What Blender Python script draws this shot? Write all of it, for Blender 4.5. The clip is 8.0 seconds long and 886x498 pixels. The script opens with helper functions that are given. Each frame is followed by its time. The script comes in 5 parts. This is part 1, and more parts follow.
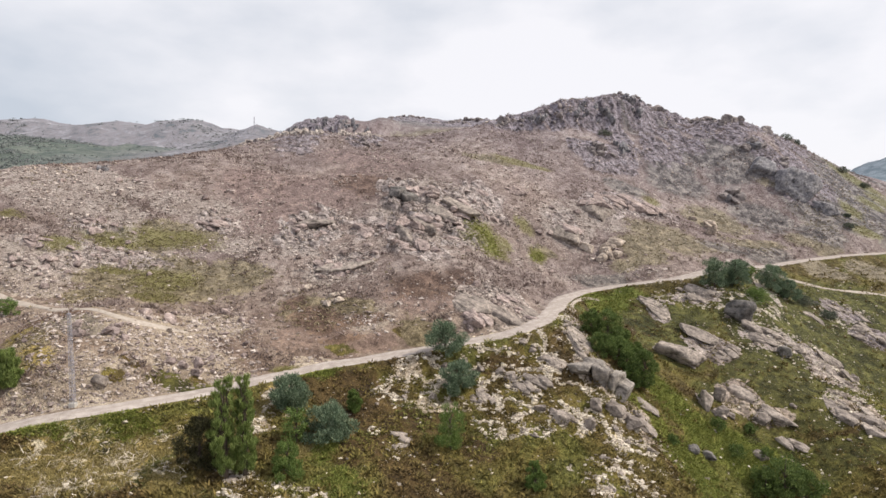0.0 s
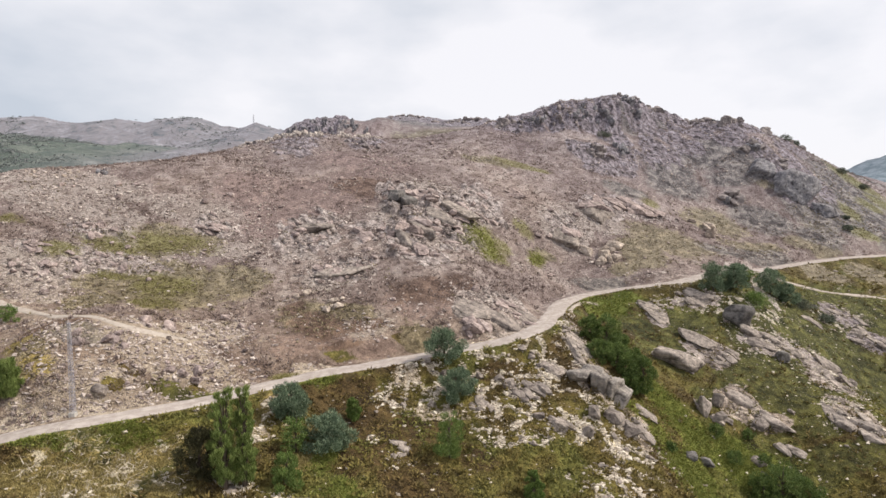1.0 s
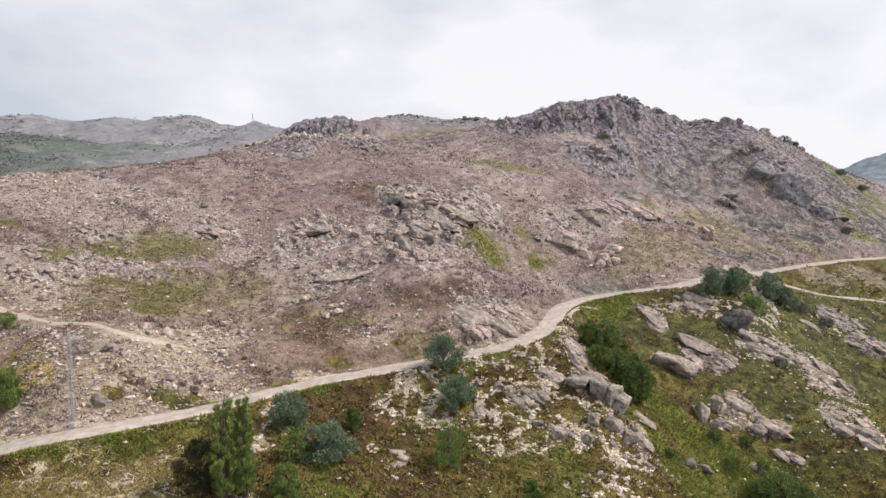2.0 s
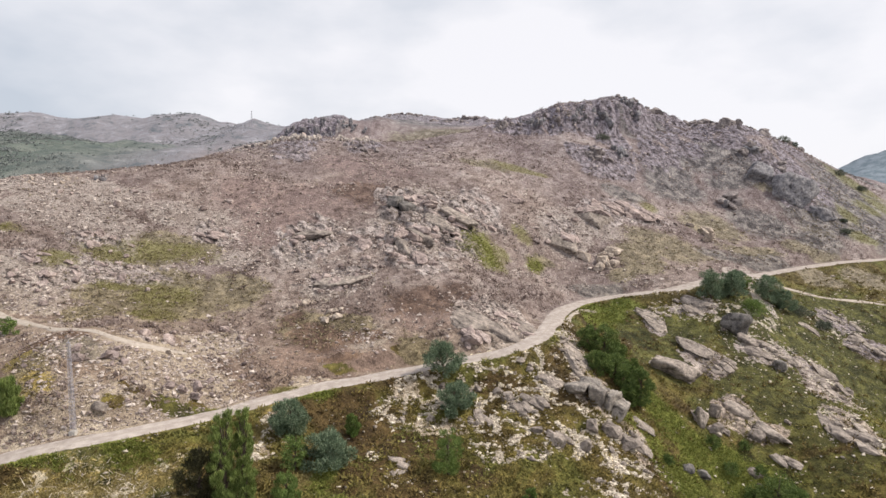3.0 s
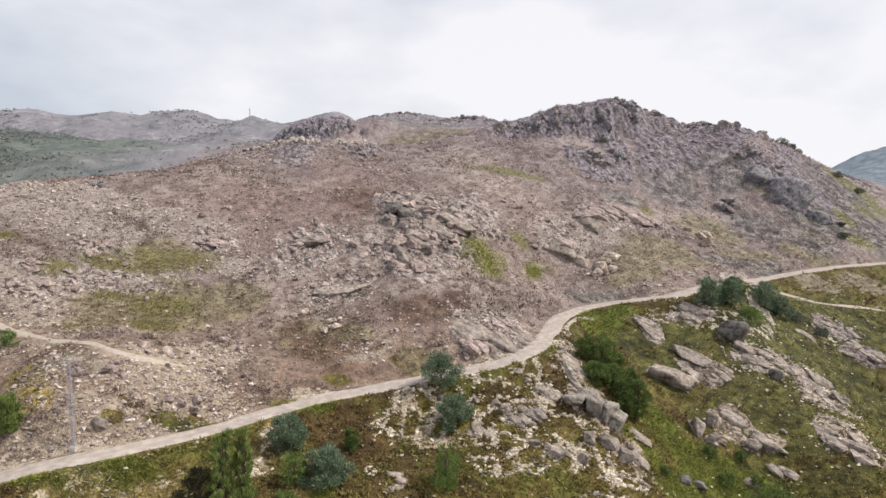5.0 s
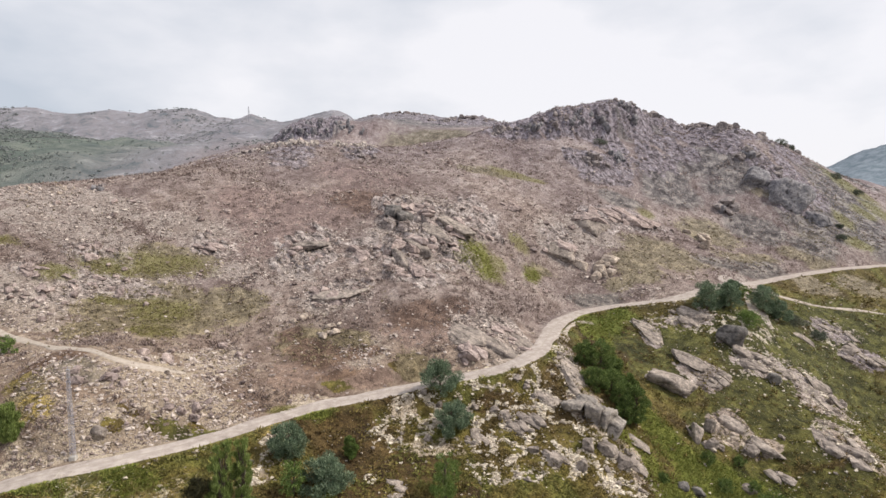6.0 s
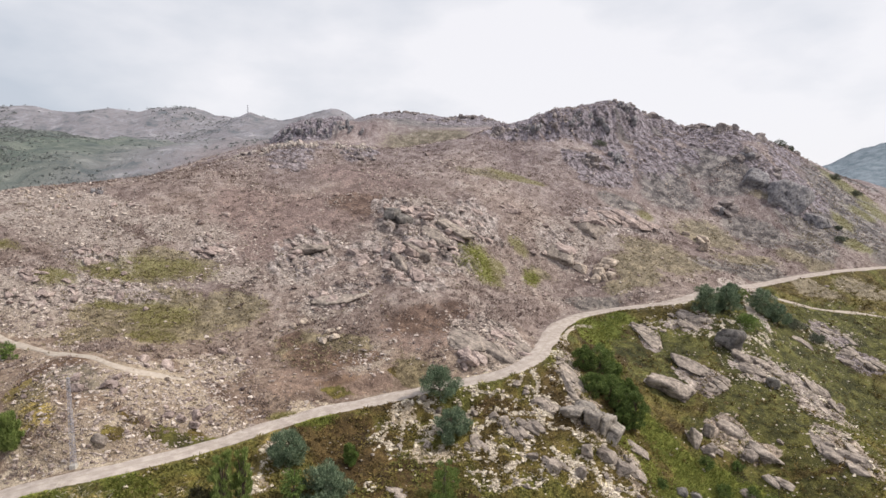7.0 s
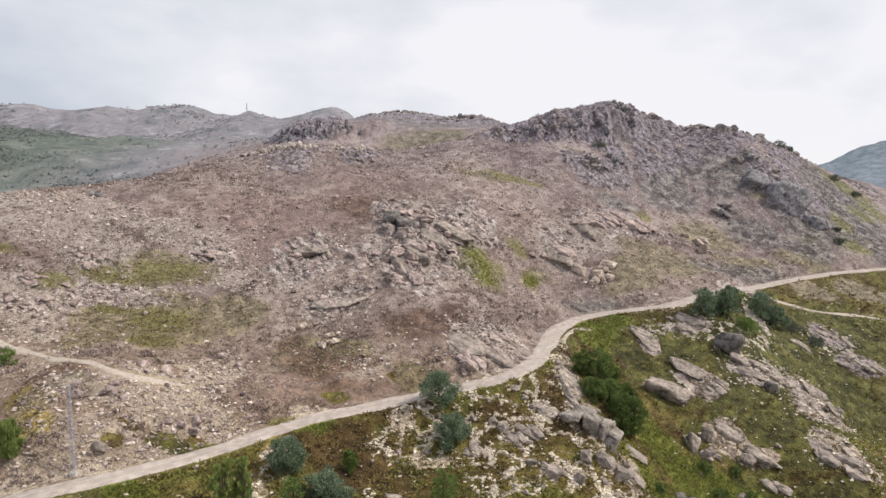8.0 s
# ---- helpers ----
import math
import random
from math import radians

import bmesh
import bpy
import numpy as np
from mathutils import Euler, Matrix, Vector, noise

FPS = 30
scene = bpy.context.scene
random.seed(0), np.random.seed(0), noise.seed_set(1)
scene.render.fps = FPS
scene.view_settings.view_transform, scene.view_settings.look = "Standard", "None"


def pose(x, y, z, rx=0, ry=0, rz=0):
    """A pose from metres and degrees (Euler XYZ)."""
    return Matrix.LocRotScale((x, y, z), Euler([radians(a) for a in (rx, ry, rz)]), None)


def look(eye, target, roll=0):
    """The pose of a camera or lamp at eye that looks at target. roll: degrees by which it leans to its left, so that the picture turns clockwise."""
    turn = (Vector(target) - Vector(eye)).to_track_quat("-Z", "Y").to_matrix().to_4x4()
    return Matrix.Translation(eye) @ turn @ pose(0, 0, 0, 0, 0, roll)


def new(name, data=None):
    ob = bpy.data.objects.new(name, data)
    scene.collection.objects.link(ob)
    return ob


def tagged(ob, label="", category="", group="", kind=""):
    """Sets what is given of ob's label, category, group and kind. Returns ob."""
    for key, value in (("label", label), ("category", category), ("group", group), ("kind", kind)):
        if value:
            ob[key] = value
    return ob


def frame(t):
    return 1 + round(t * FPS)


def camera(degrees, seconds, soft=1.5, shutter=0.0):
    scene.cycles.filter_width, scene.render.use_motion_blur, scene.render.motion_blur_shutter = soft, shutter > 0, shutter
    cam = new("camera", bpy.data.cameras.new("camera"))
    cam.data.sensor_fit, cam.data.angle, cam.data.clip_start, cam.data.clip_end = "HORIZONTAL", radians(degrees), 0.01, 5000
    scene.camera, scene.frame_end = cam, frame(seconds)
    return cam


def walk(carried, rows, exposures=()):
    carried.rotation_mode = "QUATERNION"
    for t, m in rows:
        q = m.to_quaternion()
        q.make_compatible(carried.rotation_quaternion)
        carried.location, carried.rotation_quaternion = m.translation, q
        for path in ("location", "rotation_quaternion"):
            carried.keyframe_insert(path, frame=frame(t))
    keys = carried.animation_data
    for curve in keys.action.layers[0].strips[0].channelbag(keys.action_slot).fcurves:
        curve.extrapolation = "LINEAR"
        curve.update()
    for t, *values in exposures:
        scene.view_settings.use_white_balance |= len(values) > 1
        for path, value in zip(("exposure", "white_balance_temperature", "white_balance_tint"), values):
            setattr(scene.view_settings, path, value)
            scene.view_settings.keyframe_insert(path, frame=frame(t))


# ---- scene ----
# ==== camera
cam = camera(73, 8.0, soft=1.5)
ROWS = [
    (0.0, pose(0.00, -0.00, 25.00, 85.800, 0, 0.000)),
    (0.5, pose(0.03, -0.02, 25.77, 85.644, 0, -0.026)),
    (1.0, pose(0.08, -0.03, 26.57, 85.524, 0, -0.042)),
    (1.5, pose(0.08, -0.02, 27.37, 85.402, 0, -0.078)),
    (3.0, pose(0.07, 0.01, 29.61, 84.957, 0, -0.181)),
    (3.5, pose(0.09, 0.03, 30.26, 84.844, 0, -0.218)),
    (4.0, pose(0.13, -0.02, 30.98, 84.725, 0, -0.245)),
    (4.5, pose(0.14, -0.07, 31.63, 84.613, 0, -0.269)),
    (6.0, pose(0.16, -0.02, 33.78, 84.271, 0, -0.389)),
    (6.5, pose(0.14, -0.01, 34.47, 84.145, 0, -0.433)),
    (7.0, pose(0.13, -0.00, 35.18, 84.038, 0, -0.457)),
    (7.5, pose(0.13, -0.01, 35.82, 83.925, 0, -0.482)),
    (8.0, pose(0.17, -0.01, 36.50, 83.789, 0, -0.512)),
]
walk(cam, ROWS, exposures=((0.0, 0.0), (3.0, 0.0), (8.0, -0.05)))

# ==== sky and sun
SUN = Vector((0.66, -0.05, 0.72)).normalized()
world = bpy.data.worlds.new("overcast_sky")
scene.world = world
world.use_nodes = True
wn, wl = world.node_tree.nodes, world.node_tree.links
wn.clear()
w_out = wn.new("ShaderNodeOutputWorld")
w_bg = wn.new("ShaderNodeBackground")
w_sky = wn.new("ShaderNodeTexSky")
w_sky.sky_type = "NISHITA"
w_sky.sun_disc = False
w_sky.sun_elevation = math.asin(SUN.z)
w_sky.sun_rotation = math.atan2(SUN.x, SUN.y)
w_coord = wn.new("ShaderNodeTexCoord")
w_map = wn.new("ShaderNodeMapping")
w_map.inputs["Scale"].default_value = (1.0, 1.0, 2.2)
w_map.inputs["Location"].default_value = (0.35, 0.1, 0.2)
w_cloud = wn.new("ShaderNodeTexNoise")
w_cloud.inputs["Scale"].default_value = 3.1
w_cloud.inputs["Detail"].default_value = 6.0
w_cloud.inputs["Roughness"].default_value = 0.5
w_cloud.inputs["Distortion"].default_value = 0.0
w_ramp = wn.new("ShaderNodeValToRGB")
w_ramp.color_ramp.elements[0].position = 0.10
w_ramp.color_ramp.elements[0].color = (0.60, 0.65, 0.735, 1)
w_ramp.color_ramp.elements[1].position = 0.49
w_ramp.color_ramp.elements[1].color = (0.97, 0.96, 1.0, 1)
w_dim = wn.new("ShaderNodeMix")
w_dim.data_type = "RGBA"
w_dim.inputs["Factor"].default_value = 0.94
w_scale = wn.new("ShaderNodeMix")
w_scale.data_type = "RGBA"
w_scale.blend_type = "MULTIPLY"
w_scale.inputs["Factor"].default_value = 1.0
w_scale.inputs["B"].default_value = (0.11, 0.11, 0.11, 1)
wl.new(w_coord.outputs["Generated"], w_map.inputs["Vector"])
wl.new(w_map.outputs["Vector"], w_cloud.inputs["Vector"])
w_axes = wn.new("ShaderNodeSeparateXYZ")
w_west = wn.new("ShaderNodeMapRange")
for key, value in (("From Min", -0.75), ("From Max", 0.15), ("To Min", -0.62), ("To Max", 0.06)):
    w_west.inputs[key].default_value = value
w_sum = wn.new("ShaderNodeMath")
wl.new(w_coord.outputs["Generated"], w_axes.inputs["Vector"])
wl.new(w_axes.outputs["X"], w_west.inputs["Value"])
wl.new(w_cloud.outputs["Fac"], w_sum.inputs[0])
w_low = wn.new("ShaderNodeMapRange")
for key, value in (("From Min", 0.06), ("From Max", 0.34), ("To Min", 1.0), ("To Max", 0.25)):
    w_low.inputs[key].default_value = value
w_bank = wn.new("ShaderNodeMath")
w_bank.operation = "MULTIPLY"
wl.new(w_axes.outputs["Z"], w_low.inputs["Value"])
wl.new(w_west.outputs["Result"], w_bank.inputs[0])
wl.new(w_low.outputs["Result"], w_bank.inputs[1])
wl.new(w_bank.outputs["Value"], w_sum.inputs[1])
wl.new(w_sum.outputs["Value"], w_ramp.inputs["Fac"])
wl.new(w_sky.outputs["Color"], w_scale.inputs["A"])
wl.new(w_scale.outputs["Result"], w_dim.inputs["A"])
wl.new(w_ramp.outputs["Color"], w_dim.inputs["B"])
wl.new(w_dim.outputs["Result"], w_bg.inputs["Color"])
w_bg.inputs["Strength"].default_value = 1.0
wl.new(w_bg.outputs["Background"], w_out.inputs["Surface"])

sun_data = bpy.data.lights.new("sun", "SUN")
sun_data.energy = 4.1
sun_data.angle = radians(2.5)
sun_data.color = (1.0, 0.915, 0.79)
sun = new("sun", sun_data)
sun.matrix_world = look(SUN * 300, (0, 0, 0))

# ==== land: the lie of the ground
_table = np.random.RandomState(7).rand(256, 256)


def value_noise(x, y):
    xi, yi = np.floor(x).astype(int), np.floor(y).astype(int)
    fx, fy = x - xi, y - yi
    fx, fy = fx * fx * (3 - 2 * fx), fy * fy * (3 - 2 * fy)
    a, b = _table[xi & 255, yi & 255], _table[(xi + 1) & 255, yi & 255]
    c, d = _table[xi & 255, (yi + 1) & 255], _table[(xi + 1) & 255, (yi + 1) & 255]
    return (a + (b - a) * fx) * (1 - fy) + (c + (d - c) * fx) * fy


def fbm(x, y, size, octaves):
    """Noise of about -1 to 1, its largest waves as long as size."""
    total, amp, norm = 0.0, 1.0, 0.0
    for k in range(octaves):
        s = 2.03 ** k / size
        total = total + amp * (value_noise(x * s + 17.3 * k, y * s + 9.1 * k) * 2 - 1)
        norm += amp
        amp *= 0.5
    return total / norm


LANDFORMS = []


def landform(x, y, wide, deep, height):
    """A swell (or a hollow) of the land: its middle, its half widths and its height."""
    LANDFORMS.append((x, y, wide, deep, height))


# the valley side, the brown hill and its rocky summit, front to back
BASE = (-30.96, -0.1111, 0.2223)
landform(-16, 34, 32, 32, 10.8)
landform(51, 78, 12, 12, -8.6)
landform(-51, 83, 12, 12, 7.5)
landform(21, 97, 12, 12, 5.9)
landform(76, 98, 12, 12, 3.9)
landform(93, 111, 14, 14, -6.6)
landform(-4, 118, 15, 15, 6.3)
landform(66, 133, 13, 13, 5.8)
landform(-104, 141, 26, 26, 11.7)
landform(30, 146, 12, 12, -6.4)
landform(-117, 149, 20, 20, 1.7)
landform(-64, 157, 14, 14, 4.7)
landform(9, 173, 30, 30, 9.3)
landform(-80, 183, 75, 75, 13.2)
landform(-62, 186, 28, 28, 3.7)
landform(171, 194, 72, 72, 11.5)
landform(94, 197, 15, 15, -3.4)
landform(-38, 200, 23, 23, 6.5)
landform(11, 212, 15, 15, 7.3)
landform(60, 213, 28, 28, 9.6)
landform(45, 213, 11, 11, 6.5)
landform(109, 219, 18, 18, 16.3)
landform(71, 221, 11, 11, 6.4)
landform(-215, 228, 100, 100, -15.9)
landform(80, 238, 11, 11, 2.8)
landform(-35, 245, 20, 20, -8.8)
landform(47, 247, 11, 11, 1.7)
landform(62, 250, 11, 11, 6.3)
landform(140, 252, 15, 15, 1)
landform(154, 253, 22, 22, 6.3)
landform(123, 256, 30, 30, 18.1)
landform(-218, 270, 94, 94, -21.8)
landform(-10, 280, 20, 20, -20.7)
landform(100, 280, 20, 20, 1.4)
landform(202, 290, 29, 29, 20.6)
landform(-60, 296, 11, 11, 1)
landform(-78, 310, 15, 15, 5)
landform(60, 320, 20, 20, -6)
landform(12, 340, 20, 20, -7.2)
landform(-43, 340, 11, 11, -3)
landform(-12, 340, 11, 11, -1.8)
landform(48, 341, 64, 64, 14)
landform(-157, 344, 82, 82, -15.1)
landform(-4, 370, 11, 11, -2.1)
landform(-1, 384, 125, 125, 27.9)
landform(27, 387, 11, 11, 4)
landform(-94, 389, 133, 133, 21.2)
landform(-15, 410, 11, 11, 1.2)
landform(-42, 425, 20, 20, 4.3)
landform(-5, 480, 40, 40, 27.7)
landform(50, 480, 11, 11, 20.1)
landform(-69, 480, 15, 15, 4.7)
landform(-5, 480, 11, 11, -7.5)
landform(58, 238, 15, 10, -1.2)
landform(-68, 300, 17, 13, -6)
landform(90, 241, 5, 7, 1.6)
landform(96, 243, 4, 8, -2.4)
landform(-10, 445, 18, 18, -2.2)
# the far mountains
landform(-154, 797, 20, 50, -8)
landform(-480, 1000, 300, 190, 80)
landform(-670, 930, 42, 80, 24.5)
landform(-619, 930, 42, 80, 10.1)
landform(-553, 920, 42, 80, 12.4)
landform(-483, 900, 42, 80, 17.8)
landform(-431, 900, 42, 80, -1.2)
landform(-366, 900, 42, 80, 18.8)
landform(-299, 860, 42, 80, 6.6)
landform(-241, 800, 42, 80, 26.5)
landform(-204, 800, 48, 80, -5.3)
landform(-151, 800, 48, 80, 71.4)
landform(-350, 520, 130, 90, 16)
landform(-120, 815, 26, 60, 13)
landform(-200, 790, 26, 60, -7)
landform(-262, 850, 16, 40, 8)
landform(-337, 935, 20, 40, -5)
landform(1150, 1250, 250, 260, 172)
landform(960, 1000, 120, 120, 30)
landform(862, 1310, 50, 100, -16)
landform(1015, 1389, 22, 90, -12)
landform(960, 1360, 12, 90, 5)
landform(-41, 318, 6, 12, -3)
landform(-98, 306, 10, 14, -3)


def smooth(a, b, x):
    x = np.clip((x - a) / (b - a), 0, 1)
    return x * x * (3 - 2 * x)


def swell(x, y):
    z = BASE[0] + BASE[1] * np.clip(x, -260, 260) + BASE[2] * np.clip(y, -100, 260)
    for cx, cy, wide, deep, height in LANDFORMS:
        z = z + height * np.exp(-((x - cx) / wide) ** 2 / 2 - ((y - cy) / deep) ** 2 / 2)
    return z


# cliffs: the line of a foot (x, y) and the height along it
FACES = []


def cliff_line(*stations):
    FACES.append(tuple(np.array(c, float) for c in zip(*stations)))


cliff_line((10, 214, 0), (20, 216.5, 5), (30, 218, 8), (45, 218, 12), (60, 219, 13), (70, 226, 12), (80, 231, 8), (95, 239, 4), (115, 246, 0))
cliff_line((-87, 304, 0), (-80, 300, 4), (-70, 296, 7), (-50, 297, 7), (-34, 303, 5), (-22, 312, 0))


def ridged(x, y, size, octaves):
    return 1 - 2 * np.abs(fbm(x, y, size, octaves))


def cliff(x, y):
    """Fluted faces, broken by ledges and gullies."""
    z = np.zeros_like(x)
    for fx, fy, height in FACES:
        near = np.flatnonzero((x > fx[0]) & (x < fx[-1]) & (y > fy.min() - 18) & (y < fy.max() + 55))
        if not len(near):
            continue
        px, py = x[near], y[near]
        bold = 0.45 + 1.1 * smooth(-0.35, 0.35, fbm(px + 11, py + 5, 13, 2))
        flutes = 2.0 * ridged(px, py * 0.16, 9.0, 2) + bold * 1.2 * ridged(px + 31, py * 0.22, 3.8, 3) + 0.6 * fbm(px, py, 1.5, 2) - 1.6
        out = py - np.interp(px, fx, fy)
        ledge = 2.5 + 2.5 * fbm(px + 70, py * 0.3, 11, 2)
        rise = 0.58 / (1 + np.exp(-(out + 1.5 + flutes) / 1.0)) + 0.42 / (1 + np.exp(-(out - ledge + 1.4 * flutes) / 1.1))
        z[near] += np.interp(px, fx, height) * rise * np.exp(-(np.maximum(out - 14, 0) / 22) ** 2)
    return z


def spline(points, step):
    """Points about step apart along a smooth curve."""
    p = np.array(points, float)
    p = np.concatenate([[2 * p[0] - p[1]], p, [2 * p[-1] - p[-2]]])
    out = []
    for k in range(1, len(p) - 2):
        n = max(2, int(np.linalg.norm(p[k + 1] - p[k]) / step))
        u = (np.arange(n) / n)[:, None]
        a, b, c, d = p[k - 1], p[k], p[k + 1], p[k + 2]
        out.append(0.5 * (2 * b + (c - a) * u + (2 * a - 5 * b + 4 * c - d) * u ** 2 + (3 * b - a - 3 * c + d) * u ** 3))
    return np.concatenate(out + [p[-2:-1]])


def evened(values, reach):
    k = np.ones(2 * reach + 1) / (2 * reach + 1)
    return np.convolve(np.pad(values, reach, mode="edge"), k, mode="valid")


ROAD = [(-76.7, 55.3), (-50.2, 66.0), (-44.9, 67.9), (-39.6, 70.3), (-34.4, 73.9), (-26.8, 81.5), (-21.8, 87.1), (-15.6, 90.6), (-7.1, 93.8), (-2.2, 95.5), (3.9, 97.0), (10.6, 98.4), (14.8, 101.1), (18.7, 106.9), (23.1, 119.5), (29.3, 132.3), (37.5, 139.3), (47.9, 138.6), (58.4, 138.5), (74.2, 151.9), (85.7, 158.5), (98.0, 165.4), (110.9, 170.8), (124.7, 175.4), (180.0, 193.8)]
FOOTPATH = [(-84.0, 104.0), (-75.0, 100.9), (-68.8, 98.8), (-62.2, 95.1), (-55.0, 91.0), (-49.5, 87.8), (-46.0, 87.0), (-42.9, 87.7), (-38.7, 89.7)]
SPUR = [(76.5, 156.3), (81.8, 152.9), (86.9, 153.4), (91.6, 152.4), (98.5, 150.9), (108.2, 151.1), (115.3, 150.2), (122.39999999999999, 149.29999999999998)]
SANDY = [(77.5, 155.0), (77.4, 147.6), (75.3, 141.6), (72.3, 135.0)]
BYPATH = [(24.0, 112.7), (25.6, 118.3), (28.3, 124.2), (31.4, 128.2), (34.1, 130.1)]
ROAD_HALF = 2.1
road_line = spline(ROAD, 1.0)
road_line = np.stack([evened(road_line[:, 0], 4), evened(road_line[:, 1], 4)], 1)
path_line, spur_line, bypath_line, sandy_line = spline(FOOTPATH, 0.8), spline(SPUR, 1.0), spline(BYPATH, 0.6), spline(SANDY, 0.6)
road_z = evened(swell(road_line[:, 0], road_line[:, 1]), 7)
_along = np.gradient(road_line, axis=0)
road_left = np.stack([-_along[:, 1], _along[:, 0]], 1)
road_left /= np.linalg.norm(road_left, axis=1)[:, None]


def road_place(x, y):
    """Distance to the road's middle, the road's height there, and the side (above 0: the hill's)."""
    x, y = np.asarray(x, float).ravel(), np.asarray(y, float).ravel()
    far = np.full(len(x), 1e9)
    near = np.zeros(len(x), int)
    for start in range(0, len(x), 40000):
        s = slice(start, start + 40000)
        d = (x[s, None] - road_line[None, :, 0]) ** 2 + (y[s, None] - road_line[None, :, 1]) ** 2
        near[s] = d.argmin(1)
        far[s] = np.sqrt(d.min(1))
    side = (x - road_line[near, 0]) * road_left[near, 0] + (y - road_line[near, 1]) * road_left[near, 1]
    return far, road_z[near], side


CRAGS = []


def bedrock(x, y, wide, deep, size, rise):
    """A place where bedrock breaks through in blocks of about that size, standing up to rise high."""
    CRAGS.append((x, y, wide, deep, size, rise))


bedrock(62.0, 241.0, 20.0, 11.0, 3.4, 1.60)
bedrock(29.0, 219.5, 9.0, 5.0, 3.2, 2.00)
bedrock(73.0, 227.0, 7.0, 7.0, 3.4, 1.40)
bedrock(22.0, 217.5, 6.0, 4.0, 3.0, 2.20)
bedrock(41.0, 220.0, 9.0, 7.0, 3.4, 1.60)
bedrock(55.0, 222.0, 11.0, 9.0, 3.8, 1.60)
bedrock(76.0, 236.0, 9.0, 8.0, 3.6, 2.20)
bedrock(88.0, 238.0, 8.0, 8.0, 3.4, 2.40)
bedrock(55.0, 203.0, 7.0, 5.0, 3.0, 2.20)
bedrock(63.0, 209.0, 4.5, 6.5, 3.0, 1.80)
bedrock(102.0, 240.0, 9.0, 8.0, 3.2, 2.40)
bedrock(108.0, 226.0, 10.0, 8.0, 3.0, 1.80)
bedrock(126.0, 240.0, 12.0, 14.0, 3.0, 1.80)
bedrock(117.8, 203.3, 9.0, 8.4, 3.0, 1.50)
bedrock(-68.0, 303.0, 20.0, 17.0, 3.4, 2.80)
bedrock(-45.1, 194.8, 7.4, 20.4, 2.2, 1.20)
bedrock(-25.3, 195.4, 5.5, 8.6, 2.2, 1.20)
bedrock(-22.0, 408.0, 46.0, 26.0, 4.0, 2.40)
bedrock(16.0, 368.0, 26.0, 20.0, 4.0, 2.00)
bedrock(47.4, 201.3, 6.1, 5.0, 3.0, 1.80)
bedrock(59.2, 202.8, 6.9, 6.3, 3.0, 1.80)
bedrock(74.8, 212.0, 7.2, 6.3, 3.0, 1.40)
bedrock(52.7, 195.5, 6.3, 3.3, 2.6, 1.60)
bedrock(96.0, 227.6, 6.4, 9.1, 3.0, 1.80)
bedrock(104.3, 218.0, 6.6, 3.6, 3.0, 1.60)
bedrock(112.6, 211.8, 5.6, 4.9, 2.8, 1.40)
bedrock(87.3, 215.9, 6.1, 4.2, 2.6, 1.00)
bedrock(128.8, 211.1, 6.0, 9.3, 2.6, 1.00)
bedrock(124.9, 215.3, 5.3, 7.9, 2.6, 1.20)
bedrock(110.0, 238.0, 16.0, 9.0, 3.0, 1.60)
bedrock(136.0, 240.0, 8.0, 9.0, 2.8, 1.40)
bedrock(82.0, 222.0, 6.0, 6.0, 2.6, 1.00)
bedrock(-10.9, 157.5, 5.8, 5.6, 2.4, 2.80)
bedrock(-3.3, 150.5, 9.5, 10.5, 2.4, 3.20)
bedrock(2.9, 142.3, 6.6, 9.6, 2.3, 2.80)
bedrock(9.9, 157.7, 6.5, 9.0, 2.0, 1.80)
bedrock(-8.4, 132.9, 4.0, 9.7, 2.2, 2.60)
bedrock(-4.0, 125.4, 5.3, 4.5, 1.4, 0.80)
bedrock(-30.5, 137.8, 7.0, 8.5, 2.2, 1.80)
bedrock(-20.2, 119.1, 7.2, 4.2, 2.4, 1.30)
bedrock(-16.8, 138.0, 4.6, 6.6, 1.5, 0.80)
bedrock(33.7, 160.7, 4.6, 5.2, 2.2, 1.30)
bedrock(44.2, 172.3, 6.5, 5.5, 2.6, 1.40)
bedrock(56.6, 178.2, 10.1, 5.2, 1.8, 0.90)
bedrock(-50.9, 135.1, 5.7, 3.2, 1.5, 0.80)
bedrock(-70.4, 125.4, 7.1, 2.8, 1.5, 0.70)
bedrock(-79.7, 117.2, 5.5, 1.9, 1.5, 0.60)
bedrock(-64.3, 117.0, 11.0, 3.3, 1.5, 0.50)
bedrock(-76.1, 111.4, 6.3, 2.2, 1.4, 0.50)
bedrock(10.7, 109.5, 7.8, 7.0, 2.6, 0.90)
bedrock(24.0, 102.9, 2.2, 7.6, 2.4, 0.80)
bedrock(24.8, 92.3, 4.4, 4.1, 3.2, 1.60)
bedrock(28.9, 86.3, 2.4, 2.6, 1.6, 0.70)
bedrock(51.7, 114.7, 5.2, 4.1, 1.6, 0.80)
bedrock(45.6, 126.1, 2.0, 4.8, 3.0, 0.70)
bedrock(51.9, 102.0, 3.4, 3.6, 2.4, 1.30)
bedrock(55.1, 98.5, 3.7, 2.0, 2.4, 1.20)
bedrock(74.9, 113.1, 5.1, 7.1, 1.8, 0.80)
bedrock(70.6, 99.4, 3.8, 5.2, 1.8, 0.70)
bedrock(71.5, 95.0, 2.2, 3.1, 1.6, 0.60)
bedrock(94.2, 140.6, 4.0, 3.5, 1.5, 0.70)
bedrock(96.8, 132.5, 5.0, 3.5, 1.8, 0.70)
bedrock(65.8, 118.2, 6.1, 3.3, 1.2, 0.60)
bedrock(55.6, 130.0, 6.1, 2.3, 1.4, 0.50)


